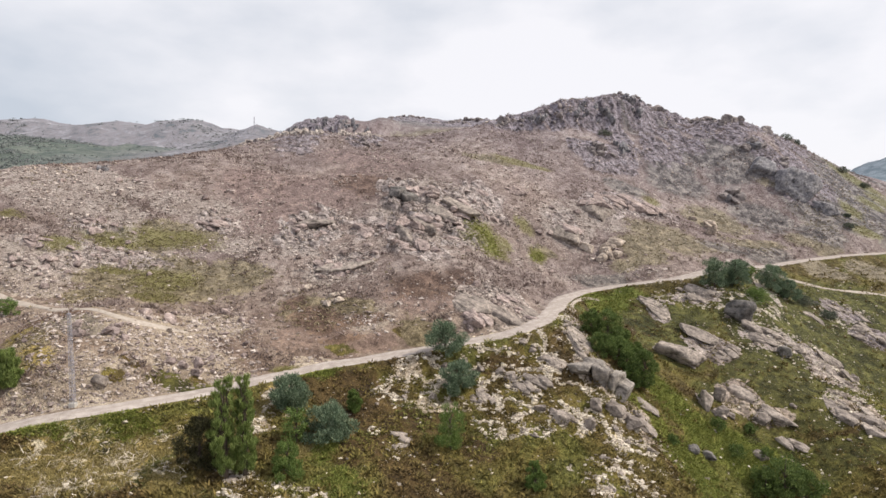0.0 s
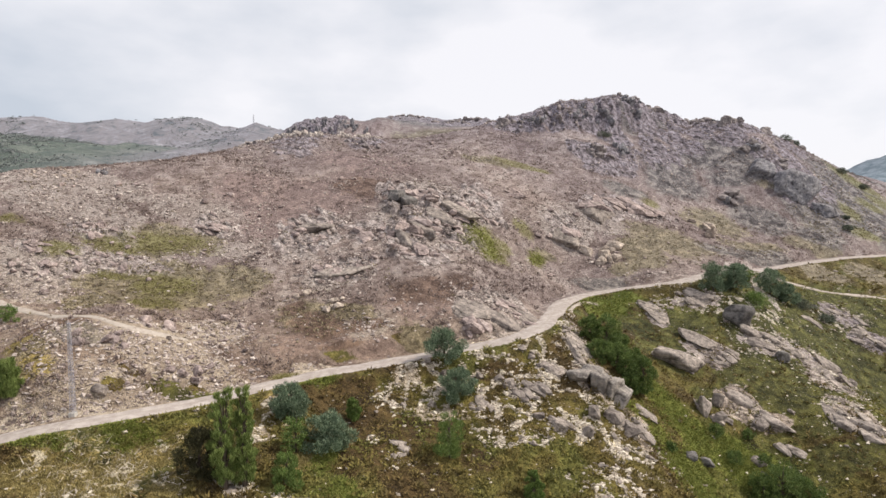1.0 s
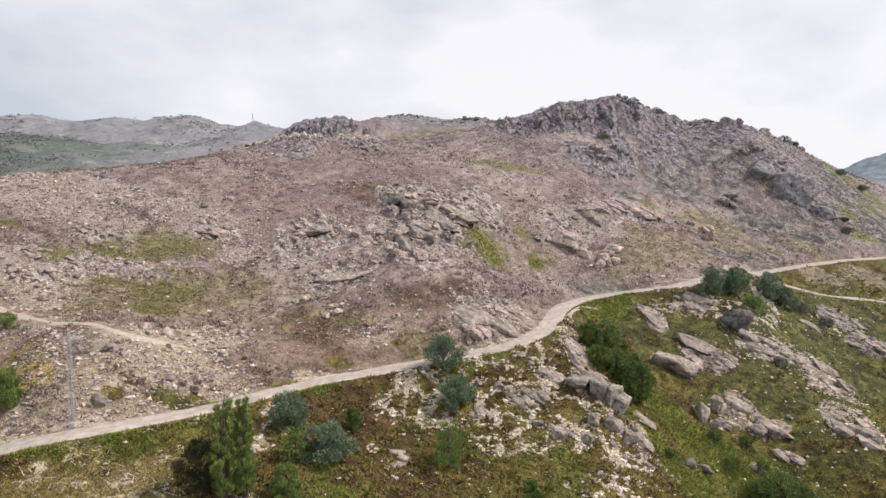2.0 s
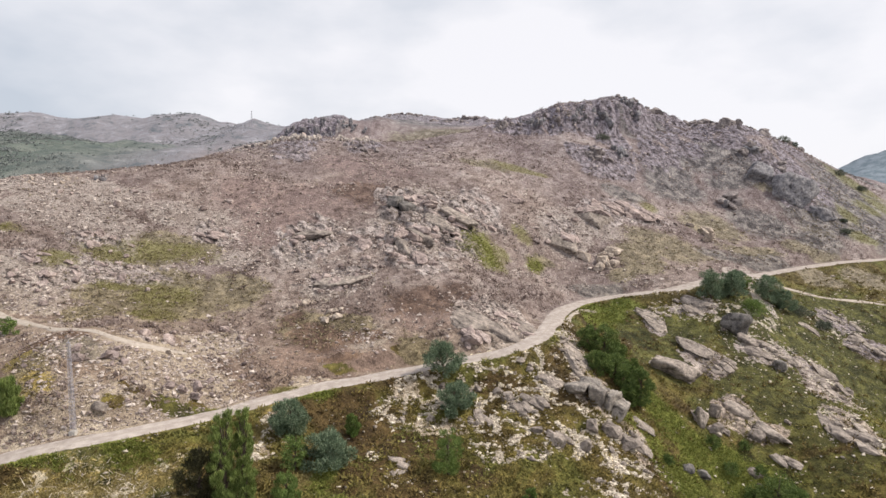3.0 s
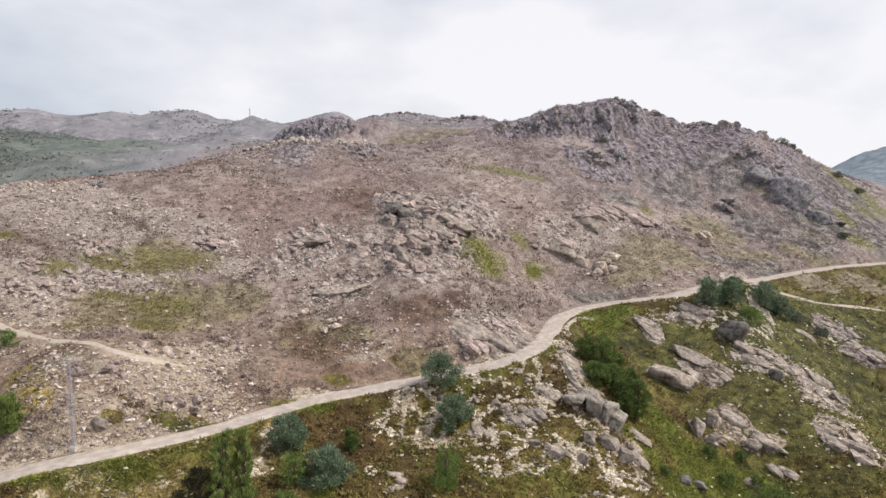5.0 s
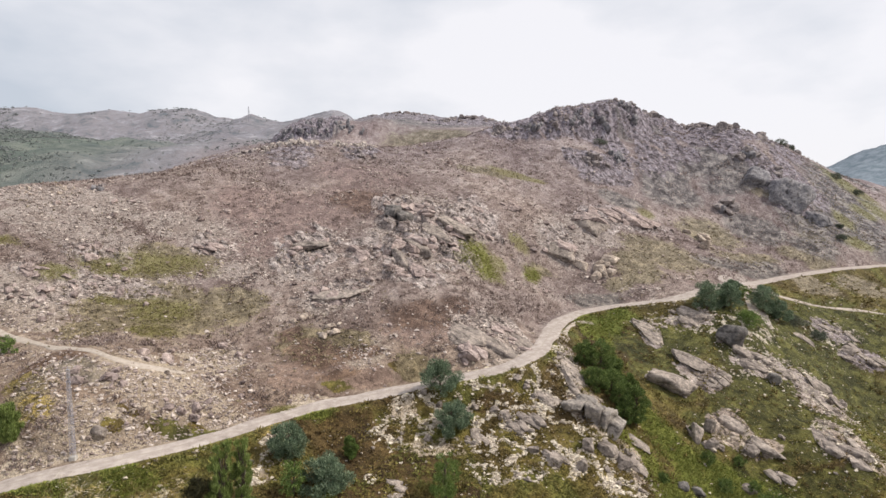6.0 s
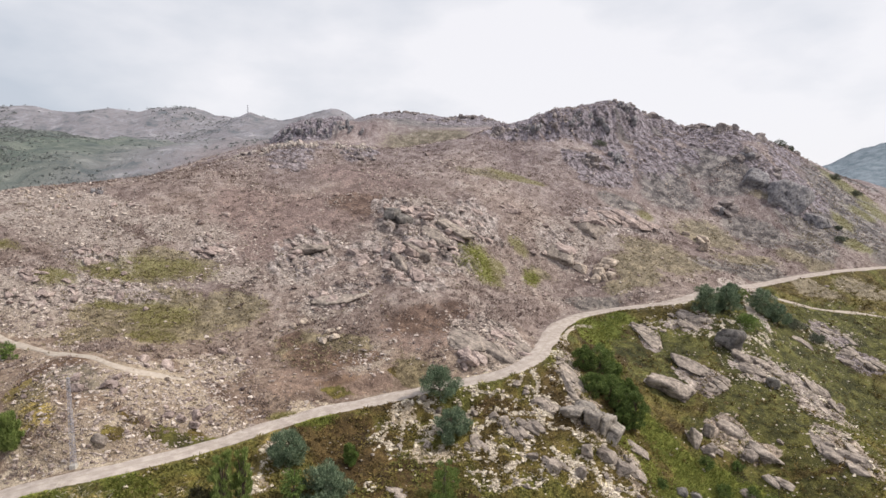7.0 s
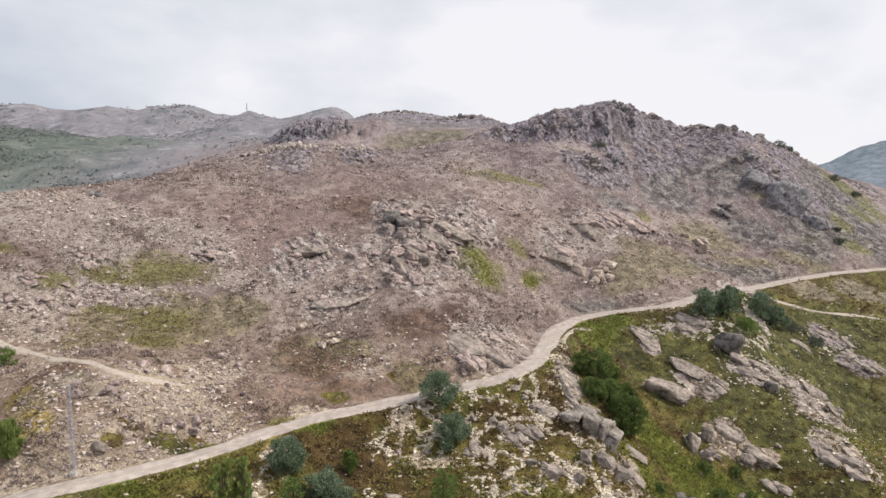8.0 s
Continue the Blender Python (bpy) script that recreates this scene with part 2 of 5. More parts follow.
def blocks(x, y, size):
    """Cracked blocks, long down the slope: a height of 0 to 1 for each, and how far in from its edge a place lies."""
    u, v = (x - y) * 0.7071 / (size * 1.7), (x + y) * 0.7071 / size
    u, v = u + 0.35 * fbm(x, y, size * 2, 2), v + 0.35 * fbm(x + 50, y, size * 2, 2)
    iu, iv = np.floor(u).astype(int), np.floor(v).astype(int)
    first, second, tall = np.full(len(x), 9.0), np.full(len(x), 9.0), np.zeros(len(x))
    for du in (-1, 0, 1):
        for dv in (-1, 0, 1):
            a, b = iu + du, iv + dv
            d = np.hypot(a + _table[a & 255, b & 255] - u, b + _table[(b + 91) & 255, (a + 37) & 255] - v)
            closer = d < first
            second = np.where(closer, first, np.minimum(second, d))
            tall = np.where(closer, _table[(a + 13) & 255, (b + 57) & 255], tall)
            first = np.where(closer, d, first)
    return tall, second - first


def bare_rock(x, y):
    """How far bedrock shows (0 to 1), and how high it stands over the soil."""
    share, lift = np.zeros(len(x)), np.zeros(len(x))
    for cx, cy, wide, deep, size, rise in CRAGS:
        near = np.flatnonzero((np.abs(x - cx) < wide * 1.9 + 4) & (np.abs(y - cy) < deep * 1.9 + 4))
        if not len(near):
            continue
        px, py = x[near], y[near]
        wx, wy = px + 0.5 * size * fbm(px, py, size * 2.5, 3), py + 0.5 * size * fbm(px + 70, py, size * 2.5, 3)
        d = np.hypot((wx - cx) / wide, (wy - cy) / deep)
        tall, inside = blocks(px, py, size)
        s = 1 - smooth(0.75, 1.3, d + 0.5 * (0.5 - tall))
        if size >= 3:
            ribs = np.abs(fbm(px * 1.0, py * 0.22, 3.2, 3))
            tall, inside = 0.5 * tall + 0.9 * (0.5 - ribs), np.maximum(inside, 0.1)
        else:
            u, v = (px - py) * 0.7071, (px + py) * 0.7071
            fins = ridged(u * 0.24 + 0.6 * v * 0.24, v, size * 1.3, 3)
            tall, inside = 0.4 * tall + 0.6 * fins, np.maximum(inside, 0.08)
        block = rise * (0.25 + 0.75 * tall) * (0.25 + 0.75 * smooth(0.0, 0.22, inside)) - 0.25 * rise
        share[near] = np.maximum(share[near], s)
        lift[near] = np.where(np.abs(s * block) > np.abs(lift[near]), s * block, lift[near])
    return share, lift


def ground_height(x, y):
    x, y = np.asarray(x, float), np.asarray(y, float)
    shape = x.shape
    x, y = x.ravel(), y.ravel()
    z = swell(x, y) + cliff(x, y)
    far, level, _ = road_place(x, y)
    away = smooth(3.0, 8.0, far)
    for line in (path_line, spur_line, bypath_line, sandy_line):
        near = np.flatnonzero((np.abs(x - line[:, 0].mean()) < 60) & (np.abs(y - line[:, 1].mean()) < 60))
        d = np.sqrt(((x[near, None] - line[None, :, 0]) ** 2 + (y[near, None] - line[None, :, 1]) ** 2).min(1)) if len(near) else 0
        away[near] *= smooth(0.9, 3.0, d)
    distance = np.hypot(x, y)
    z = z + away * (0.55 * fbm(x, y, 17, 3) + 0.28 * fbm(x + 40, y, 4.5, 3)) + smooth(2.4, 4, far) * np.minimum(1, 0.1 + away * 2) * 0.15 * fbm(x, y + 80, 1.2, 2)
    z = z + np.maximum(smooth(460, 640, distance), smooth(300, 520, distance) * smooth(-95, -170, x)) * (16 * fbm(x, y, 130, 6) + 7 * np.abs(fbm(x + 300, y, 60, 4)) + 4.5 * fbm(x, y + 500, 26, 3) + smooth(450, 700, x) * 13 * fbm(x, y + 900, 60, 4))
    z = z + away * bare_rock(x, y)[1]
    blend = smooth(ROAD_HALF + 0.5, 6.0, far)
    return (level + (z - level) * blend).reshape(shape)


# ==== end land


# ==== materials


class Nodes:
    """A material's nodes, by short calls."""

    def __init__(self, name, roughness=0.9):
        self.material = bpy.data.materials.new(name)
        self.material.use_nodes = True
        self.nodes, self.links = self.material.node_tree.nodes, self.material.node_tree.links
        self.bsdf = self.nodes["Principled BSDF"]
        self.bsdf.inputs["Roughness"].default_value = roughness
        self.bsdf.inputs["Specular IOR Level"].default_value = 0.25

    def put(self, socket, value):
        if isinstance(value, (int, float)):
            socket.default_value = value
        elif isinstance(value, tuple):
            socket.default_value = (*value, 1) if len(value) == 3 and socket.type == "RGBA" else value
        else:
            self.links.new(value, socket)

    def position(self):
        return self.nodes.new("ShaderNodeNewGeometry").outputs["Position"]

    def island(self):
        return self.nodes.new("ShaderNodeNewGeometry").outputs["Random Per Island"]

    def each(self):
        return self.nodes.new("ShaderNodeObjectInfo").outputs["Random"]

    def local(self):
        return self.nodes.new("ShaderNodeTexCoord").outputs["Object"]

    def attribute(self, name):
        n = self.nodes.new("ShaderNodeAttribute")
        n.attribute_name = name
        return n.outputs["Fac"]

    def noise(self, vector, scale, detail=4.0, rough=0.55, distortion=0.0):
        n = self.nodes.new("ShaderNodeTexNoise")
        self.links.new(vector, n.inputs["Vector"])
        n.inputs["Scale"].default_value, n.inputs["Detail"].default_value = scale, detail
        n.inputs["Roughness"].default_value, n.inputs["Distortion"].default_value = rough, distortion
        return n.outputs["Fac"]

    def strike(self, vector):
        """Coordinates drawn out along the rock's grain."""
        n = self.nodes.new("ShaderNodeMapping")
        n.vector_type = "TEXTURE"
        self.links.new(vector, n.inputs["Vector"])
        n.inputs["Rotation"].default_value = (0.0, 0.0, radians(-48))
        n.inputs["Scale"].default_value = (4.5, 0.75, 1.0)
        return n.outputs["Vector"]

    def math(self, op, a, b=0.0):
        n = self.nodes.new("ShaderNodeMath")
        n.operation = op
        self.put(n.inputs[0], a)
        self.put(n.inputs[1], b)
        return n.outputs[0]

    def span(self, value, a, b, c=0.0, d=1.0):
        n = self.nodes.new("ShaderNodeMapRange")
        n.interpolation_type = "SMOOTHSTEP"
        self.put(n.inputs["Value"], value)
        for key, v in (("From Min", a), ("From Max", b), ("To Min", c), ("To Max", d)):
            n.inputs[key].default_value = v
        return n.outputs["Result"]

    def ramp(self, value, *stops):
        n = self.nodes.new("ShaderNodeValToRGB")
        self.links.new(value, n.inputs["Fac"])
        ramp = n.color_ramp
        while len(ramp.elements) < len(stops):
            ramp.elements.new(0.5)
        for e, (place, colour) in zip(ramp.elements, stops):
            e.position, e.color = place, (*colour, 1)
        return n.outputs["Color"]

    def mix(self, fac, a, b, blend="MIX"):
        n = self.nodes.new("ShaderNodeMix")
        n.data_type, n.blend_type = "RGBA", blend
        self.put(n.inputs["Factor"], fac)
        self.put(n.inputs["A"], a)
        self.put(n.inputs["B"], b)
        return n.outputs["Result"]

    def bump(self, height, strength, distance):
        n = self.nodes.new("ShaderNodeBump")
        n.inputs["Strength"].default_value, n.inputs["Distance"].default_value = strength, distance
        self.links.new(height, n.inputs["Height"])
        self.links.new(n.outputs["Normal"], self.bsdf.inputs["Normal"])

    def colour(self, value):
        self.put(self.bsdf.inputs["Base Color"], value)
        return self.material


def heath_tone(m, p):
    """The colour of heath, brown to olive to green from place to place."""
    return m.ramp(m.noise(p, 0.085, 4, 0.6, 0.8), (0.38, (0.084, 0.060, 0.028)), (0.46, (0.108, 0.085, 0.034)), (0.54, (0.128, 0.110, 0.038)), (0.62, (0.116, 0.117, 0.037)))


def make_heather_material():
    m = Nodes("heather", 0.95)
    p = m.position()
    c = m.mix(1.0, heath_tone(m, p), m.ramp(m.island(), (0.0, (0.85, 0.85, 0.85)), (0.6, (1.4, 1.36, 1.3)), (1.0, (2.0, 1.88, 1.65))), "MULTIPLY")
    return m.colour(c)


def make_ground_material():
    m = Nodes("moorland", 0.95)
    p = m.position()
    broad, mid, fine, grain = m.noise(p, 0.05, 4), m.noise(p, 0.32, 6, 0.65, 0.6), m.noise(p, 1.5, 6, 0.7, 0.3), m.noise(p, 6.0, 3, 0.7)
    mixed = m.math("ADD", m.math("MULTIPLY", fine, 0.62), m.math("MULTIPLY", grain, 0.38))
    patchy = m.math("ADD", m.math("MULTIPLY", mid, 0.5), m.math("MULTIPLY", mixed, 0.5))
    speckle = m.ramp(mixed, (0.36, (0.46, 0.445, 0.44)), (0.46, (0.92, 0.91, 0.90)), (0.55, (1.14, 1.14, 1.13)), (0.64, (1.72, 1.74, 1.76)))
    soft_speckle = m.ramp(patchy, (0.38, (0.30, 0.30, 0.31)), (0.49, (0.95, 0.95, 0.95)), (0.60, (1.90, 1.84, 1.70)))
    gritty = m.ramp(mixed, (0.38, (0.48, 0.46, 0.45)), (0.48, (0.92, 0.92, 0.92)), (0.56, (1.12, 1.12, 1.12)), (0.66, (1.75, 1.75, 1.75)))
    scrub = m.ramp(mid, (0.36, (0.166, 0.126, 0.114)), (0.46, (0.231, 0.180, 0.164)), (0.54, (0.286, 0.232, 0.213)), (0.64, (0.348, 0.294, 0.273)))
    rock = m.mix(1.0, m.ramp(m.noise(p, 0.5, 5, 0.6, 0.5), (0.37, (0.148, 0.121, 0.112)), (0.5, (0.318, 0.265, 0.244)), (0.62, (0.46, 0.40, 0.37))), m.ramp(mixed, (0.36, (0.5, 0.49, 0.48)), (0.5, (1.0, 1.0, 1.0)), (0.64, (1.35, 1.34, 1.33))), "MULTIPLY")
    rock = m.mix(1.0, rock, m.ramp(m.noise(m.strike(p), 0.9, 5, 0.62, 0.3), (0.38, (0.30, 0.285, 0.28)), (0.455, (1.0, 1.0, 1.0)), (0.62, (1.42, 1.40, 1.38))), "MULTIPLY")
    # darker, slightly bluish rock for the upper crags and right-hand outcrops
    darker_rock = m.mix(1.0, rock, (0.70, 0.70, 0.76), "MULTIPLY")
    rock = m.mix(m.attribute("darker_rock"), rock, darker_rock)
    tint = m.ramp(broad, (0.38, (0.80, 0.76, 0.76)), (0.5, (1.0, 0.98, 0.96)), (0.62, (1.16, 1.14, 1.08)))
    scrub = m.mix(1.0, m.mix(1.0, scrub, tint, "MULTIPLY"), speckle, "MULTIPLY")
    heath = m.mix(1.0, heath_tone(m, p), soft_speckle, "MULTIPLY")
    grass = m.ramp(patchy, (0.37, (0.150, 0.122, 0.064)), (0.46, (0.205, 0.178, 0.074)), (0.54, (0.232, 0.222, 0.076)), (0.64, (0.31, 0.268, 0.160)))
    olive = m.mix(1.0, m.ramp(mid, (0.38, (0.165, 0.134, 0.092)), (0.6, (0.265, 0.222, 0.158))), m.mix(0.6, soft_speckle, gritty), "MULTIPLY")
    rust = m.mix(1.0, m.ramp(mid, (0.38, (0.180, 0.128, 0.116)), (0.6, (0.284, 0.211, 0.190))), m.mix(0.8, soft_speckle, gritty), "MULTIPLY")
    pale = m.mix(1.0, m.ramp(mid, (0.38, (0.25, 0.201, 0.176)), (0.6, (0.39, 0.333, 0.297))), speckle, "MULTIPLY")
    lush = m.ramp(patchy, (0.36, (0.095, 0.11, 0.024)), (0.5, (0.185, 0.21, 0.045)), (0.64, (0.27, 0.27, 0.08)))
    wide = m.noise(p, 0.045, 9, 0.78, 0.6)
    ash = m.mix(1.0, m.ramp(mid, (0.38, (0.112, 0.096, 0.090)), (0.5, (0.165, 0.144, 0.134)), (0.62, (0.215, 0.192, 0.176))), soft_speckle, "MULTIPLY")
    # far mountain colours, with distance haze painted in as blue-grey
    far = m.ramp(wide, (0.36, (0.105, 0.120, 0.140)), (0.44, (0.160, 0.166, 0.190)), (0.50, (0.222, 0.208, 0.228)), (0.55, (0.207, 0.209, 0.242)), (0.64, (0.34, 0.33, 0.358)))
    ragged = m.math("MULTIPLY", m.math("SUBTRACT", m.math("ADD", m.math("MULTIPLY", fine, 0.6), m.math("MULTIPLY", mid, 0.4)), 0.5), 2.6)

    def where(name, a=0.38, b=0.62):
        return m.span(m.math("ADD", m.attribute(name), ragged), a, b)

    c = m.mix(where("heath"), scrub, heath)
    c = m.mix(where("pale", 0.40, 0.56), c, pale)
    c = m.mix(where("heathland"), c, heath)
    c = m.mix(where("brown", 0.3, 0.7), c, m.mix(1.0, m.ramp(mid, (0.38, (0.052, 0.034, 0.017)), (0.6, (0.074, 0.051, 0.024))), soft_speckle, "MULTIPLY"))
    moss = m.mix(1.0, m.ramp(mid, (0.38, (0.058, 0.058, 0.021)), (0.6, (0.092, 0.090, 0.031))), m.mix(1.0, (1.0, 1.0, 1.0), soft_speckle), "MULTIPLY")
    c = m.mix(where("moss"), c, moss)
    c = m.mix(where("olive"), c, olive)
    c = m.mix(where("rust"), c, rust)
    burn = m.mix(1.0, m.ramp(mid, (0.38, (0.108, 0.070, 0.056)), (0.6, (0.186, 0.128, 0.106))), m.mix(0.6, soft_speckle, gritty), "MULTIPLY")
    c = m.mix(where("burn", 0.3, 0.7), c, burn)
    straw = m.mix(1.0, m.ramp(mid, (0.38, (0.19, 0.152, 0.062)), (0.6, (0.30, 0.240, 0.108))), soft_speckle, "MULTIPLY")
    c = m.mix(where("straw", 0.25, 0.75), c, straw)
    c = m.mix(where("ash", 0.3, 0.7), c, ash)
    c = m.mix(where("lush"), c, lush)
    gully = m.ramp(patchy, (0.36, (0.072, 0.088, 0.021)), (0.5, (0.165, 0.190, 0.044)), (0.64, (0.29, 0.29, 0.085)))
    c = m.mix(where("gully"), c, gully)
    bare = m.mix(1.0, m.ramp(mid, (0.38, (0.44, 0.392, 0.33)), (0.6, (0.61, 0.55, 0.465))), m.mix(0.5, speckle, soft_speckle), "MULTIPLY")
    c = m.mix(m.span(m.math("ADD", m.attribute("vein"), m.math("MULTIPLY", ragged, 0.45)), 0.36, 0.52), c, bare)
    c = m.mix(where("dust", 0.40, 0.60), c, m.mix(1.0, m.ramp(mid, (0.38, (0.36, 0.305, 0.272)), (0.6, (0.50, 0.435, 0.394))), speckle, "MULTIPLY"))
    c = m.mix(where("rock", 0.42, 0.56), c, rock)
    c = m.mix(m.math("MULTIPLY", where("grass", 0.12, 0.95), 0.68), c, grass)
    # tint by distance: warm soil in front, bluish haze painted in farther up
    c = m.mix(1.0, c, m.mix(m.attribute("upland_haze"), (1.025, 1.0, 0.88), (0.85, 0.905, 1.045)), "MULTIPLY")
    # haze painted in with distance: blue-grey mountains, bluish green on lower slopes
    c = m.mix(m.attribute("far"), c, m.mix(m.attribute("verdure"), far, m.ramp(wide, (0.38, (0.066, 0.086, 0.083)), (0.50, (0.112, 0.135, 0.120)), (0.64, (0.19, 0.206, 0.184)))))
    # right-hand wooded mountain, its colour blued by painted-in haze
    c = m.mix(m.attribute("forest_haze"), c, m.ramp(wide, (0.40, (0.115, 0.155, 0.19)), (0.50, (0.16, 0.20, 0.24)), (0.6, (0.22, 0.26, 0.31))))
    m.bump(m.math("ADD", m.math("MULTIPLY", fine, 0.65), m.math("MULTIPLY", grain, 0.4)), 1.0, 0.60)
    return m.colour(c)


def make_rock_material(name, dark, mid, light):
    m = Nodes(name, 0.92)
    p = m.position()
    blotch, grain, streak = m.noise(p, 0.55, 5, 0.6, 0.5), m.noise(p, 5.0, 4, 0.7), m.noise(p, 1.6, 5, 0.65)
    c = m.ramp(m.math("ADD", m.math("MULTIPLY", blotch, 0.5), m.math("MULTIPLY", streak, 0.5)), (0.36, dark), (0.48, mid), (0.62, light))
    c = m.mix(1.0, c, m.ramp(grain, (0.3, (0.72, 0.70, 0.68)), (0.7, (1.18, 1.16, 1.14))), "MULTIPLY")
    cracks = m.noise(m.strike(p), 0.9, 5, 0.62, 0.3)
    c = m.mix(1.0, c, m.ramp(cracks, (0.36, (0.42, 0.40, 0.39)), (0.45, (0.95, 0.95, 0.95)), (0.55, (1.0, 1.0, 1.0)), (0.64, (1.28, 1.27, 1.25))), "MULTIPLY")
    c = m.mix(1.0, c, m.ramp(m.each(), (0.0, (0.82, 0.80, 0.80)), (1.0, (1.12, 1.10, 1.08))), "MULTIPLY")
    m.bump(m.math("ADD", m.math("ADD", m.math("MULTIPLY", streak, 0.5), m.math("MULTIPLY", grain, 0.3)), m.math("MULTIPLY", cracks, 0.9)), 0.9, 0.35)
    return m.colour(c)


def make_stone_material(name, *stops):
    m = Nodes(name, 0.92)
    p = m.position()
    c = m.ramp(m.island(), *stops)
    c = m.mix(1.0, c, m.ramp(m.noise(p, 4.0, 4), (0.3, (0.75, 0.74, 0.73)), (0.7, (1.15, 1.14, 1.13))), "MULTIPLY")
    return m.colour(c)


def make_leaf_material(name, *stops):
    m = Nodes(name, 0.7)
    c = m.ramp(m.island(), *stops)
    c = m.mix(1.0, c, m.ramp(m.noise(m.position(), 0.9, 3), (0.35, (0.8, 0.82, 0.8)), (0.65, (1.2, 1.18, 1.15))), "MULTIPLY")
    m.colour(c)
    trans = m.nodes.new("ShaderNodeBsdfTranslucent")
    m.links.new(c, trans.inputs["Color"])
    blend = m.nodes.new("ShaderNodeMixShader")
    blend.inputs["Fac"].default_value = 0.22
    m.links.new(m.bsdf.outputs["BSDF"], blend.inputs[1])
    m.links.new(trans.outputs["BSDF"], blend.inputs[2])
    m.links.new(blend.outputs["Shader"], m.nodes["Material Output"].inputs["Surface"])
    return m.material


def make_road_material():
    m = Nodes("gravel_road", 0.95)
    p = m.position()
    n, g = m.noise(p, 0.8, 5), m.noise(p, 9.0, 3, 0.7)
    c = m.ramp(m.math("ADD", m.math("MULTIPLY", n, 0.6), m.math("MULTIPLY", g, 0.4)), (0.36, (0.265, 0.228, 0.205)), (0.5, (0.372, 0.325, 0.298)), (0.64, (0.49, 0.437, 0.405)))
    worn = m.attribute("worn")
    c = m.mix(m.span(m.math("ADD", worn, m.math("MULTIPLY", m.math("SUBTRACT", n, 0.5), 0.8)), 0.35, 0.75, 0.0, 0.55), c, (0.26, 0.225, 0.175))
    m.bump(g, 0.6, 0.06)
    return m.colour(c)


def make_plain_material(name, a, b, roughness, metallic=0.0, scale=3.0):
    m = Nodes(name, roughness)
    m.bsdf.inputs["Metallic"].default_value = metallic
    return m.colour(m.ramp(m.noise(m.local(), scale, 4), (0.3, a), (0.7, b)))


GROUND = make_ground_material()
GRANITE = make_rock_material("pale_granite", (0.112, 0.100, 0.095), (0.255, 0.228, 0.211), (0.42, 0.376, 0.342))
SLAB = make_rock_material("pinkish_granite", (0.150, 0.123, 0.121), (0.322, 0.268, 0.260), (0.475, 0.410, 0.395))
CRAG = make_rock_material("grey_weathered_granite", (0.115, 0.104, 0.109), (0.232, 0.212, 0.218), (0.345, 0.318, 0.318))
BLUE = make_rock_material("bluish_granite", (0.082, 0.086, 0.103), (0.186, 0.188, 0.214), (0.34, 0.338, 0.356))
DARK = make_rock_material("dark_granite", (0.075, 0.075, 0.08), (0.15, 0.145, 0.145), (0.26, 0.25, 0.24))
BLEACHED = make_rock_material("bleached_granite", (0.20, 0.170, 0.148), (0.37, 0.322, 0.283), (0.54, 0.478, 0.424))
HOARY = make_rock_material("whitish_granite", (0.17, 0.15, 0.142), (0.40, 0.365, 0.345), (0.62, 0.58, 0.55))
GREY = make_rock_material("grey_granite", (0.12, 0.113, 0.108), (0.245, 0.23, 0.218), (0.39, 0.365, 0.335))
RUBBLE = make_stone_material("whitish_rubble", (0.0, (0.31, 0.268, 0.222)), (0.5, (0.50, 0.443, 0.372)), (1.0, (0.72, 0.655, 0.56)))
STONE = make_stone_material("loose_stones", (0.0, (0.18, 0.143, 0.131)), (0.4, (0.345, 0.292, 0.269)), (1.0, (0.62, 0.548, 0.508)))
HEATHER = make_heather_material()
DEAD = make_stone_material("dead_scrub", (0.0, (0.155, 0.117, 0.107)), (0.5, (0.22, 0.17, 0.156)), (1.0, (0.30, 0.243, 0.224)))
FERN = make_stone_material("fern", (0.0, (0.14, 0.16, 0.038)), (0.5, (0.235, 0.258, 0.06)), (1.0, (0.34, 0.345, 0.11)))
BRACKEN = make_stone_material("bracken", (0.0, (0.072, 0.095, 0.022)), (0.5, (0.178, 0.21, 0.048)), (1.0, (0.34, 0.34, 0.095)))
STRAW = make_stone_material("straw_grass", (0.0, (0.17, 0.140, 0.052)), (0.5, (0.265, 0.22, 0.088)), (1.0, (0.40, 0.335, 0.16)))
STALK = make_stone_material("dead_stalks", (0.0, (0.40, 0.345, 0.27)), (0.5, (0.55, 0.49, 0.40)), (1.0, (0.70, 0.64, 0.54)))
GRASS = make_stone_material("hill_grass", (0.0, (0.15, 0.138, 0.052)), (0.5, (0.215, 0.202, 0.072)), (1.0, (0.30, 0.272, 0.13)))
OLIVE = make_stone_material("olive_scrub", (0.0, (0.18, 0.148, 0.095)), (0.5, (0.25, 0.21, 0.132)), (1.0, (0.33, 0.285, 0.19)))
# far pines: haze painted into the needles as pale blue-grey
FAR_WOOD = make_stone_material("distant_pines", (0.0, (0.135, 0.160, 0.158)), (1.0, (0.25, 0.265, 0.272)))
LEAF_BLUE = make_leaf_material("blue_green_leaves", (0.0, (0.048, 0.078, 0.048)), (0.55, (0.142, 0.198, 0.128)), (1.0, (0.29, 0.36, 0.245)))
LEAF_PINE = make_leaf_material("pine_needles", (0.0, (0.072, 0.105, 0.030)), (0.6, (0.185, 0.248, 0.072)), (1.0, (0.36, 0.425, 0.15)))
LEAF_YOUNG = make_leaf_material("young_pine_needles", (0.0, (0.06, 0.10, 0.028)), (0.6, (0.13, 0.195, 0.052)), (1.0, (0.225, 0.29, 0.09)))
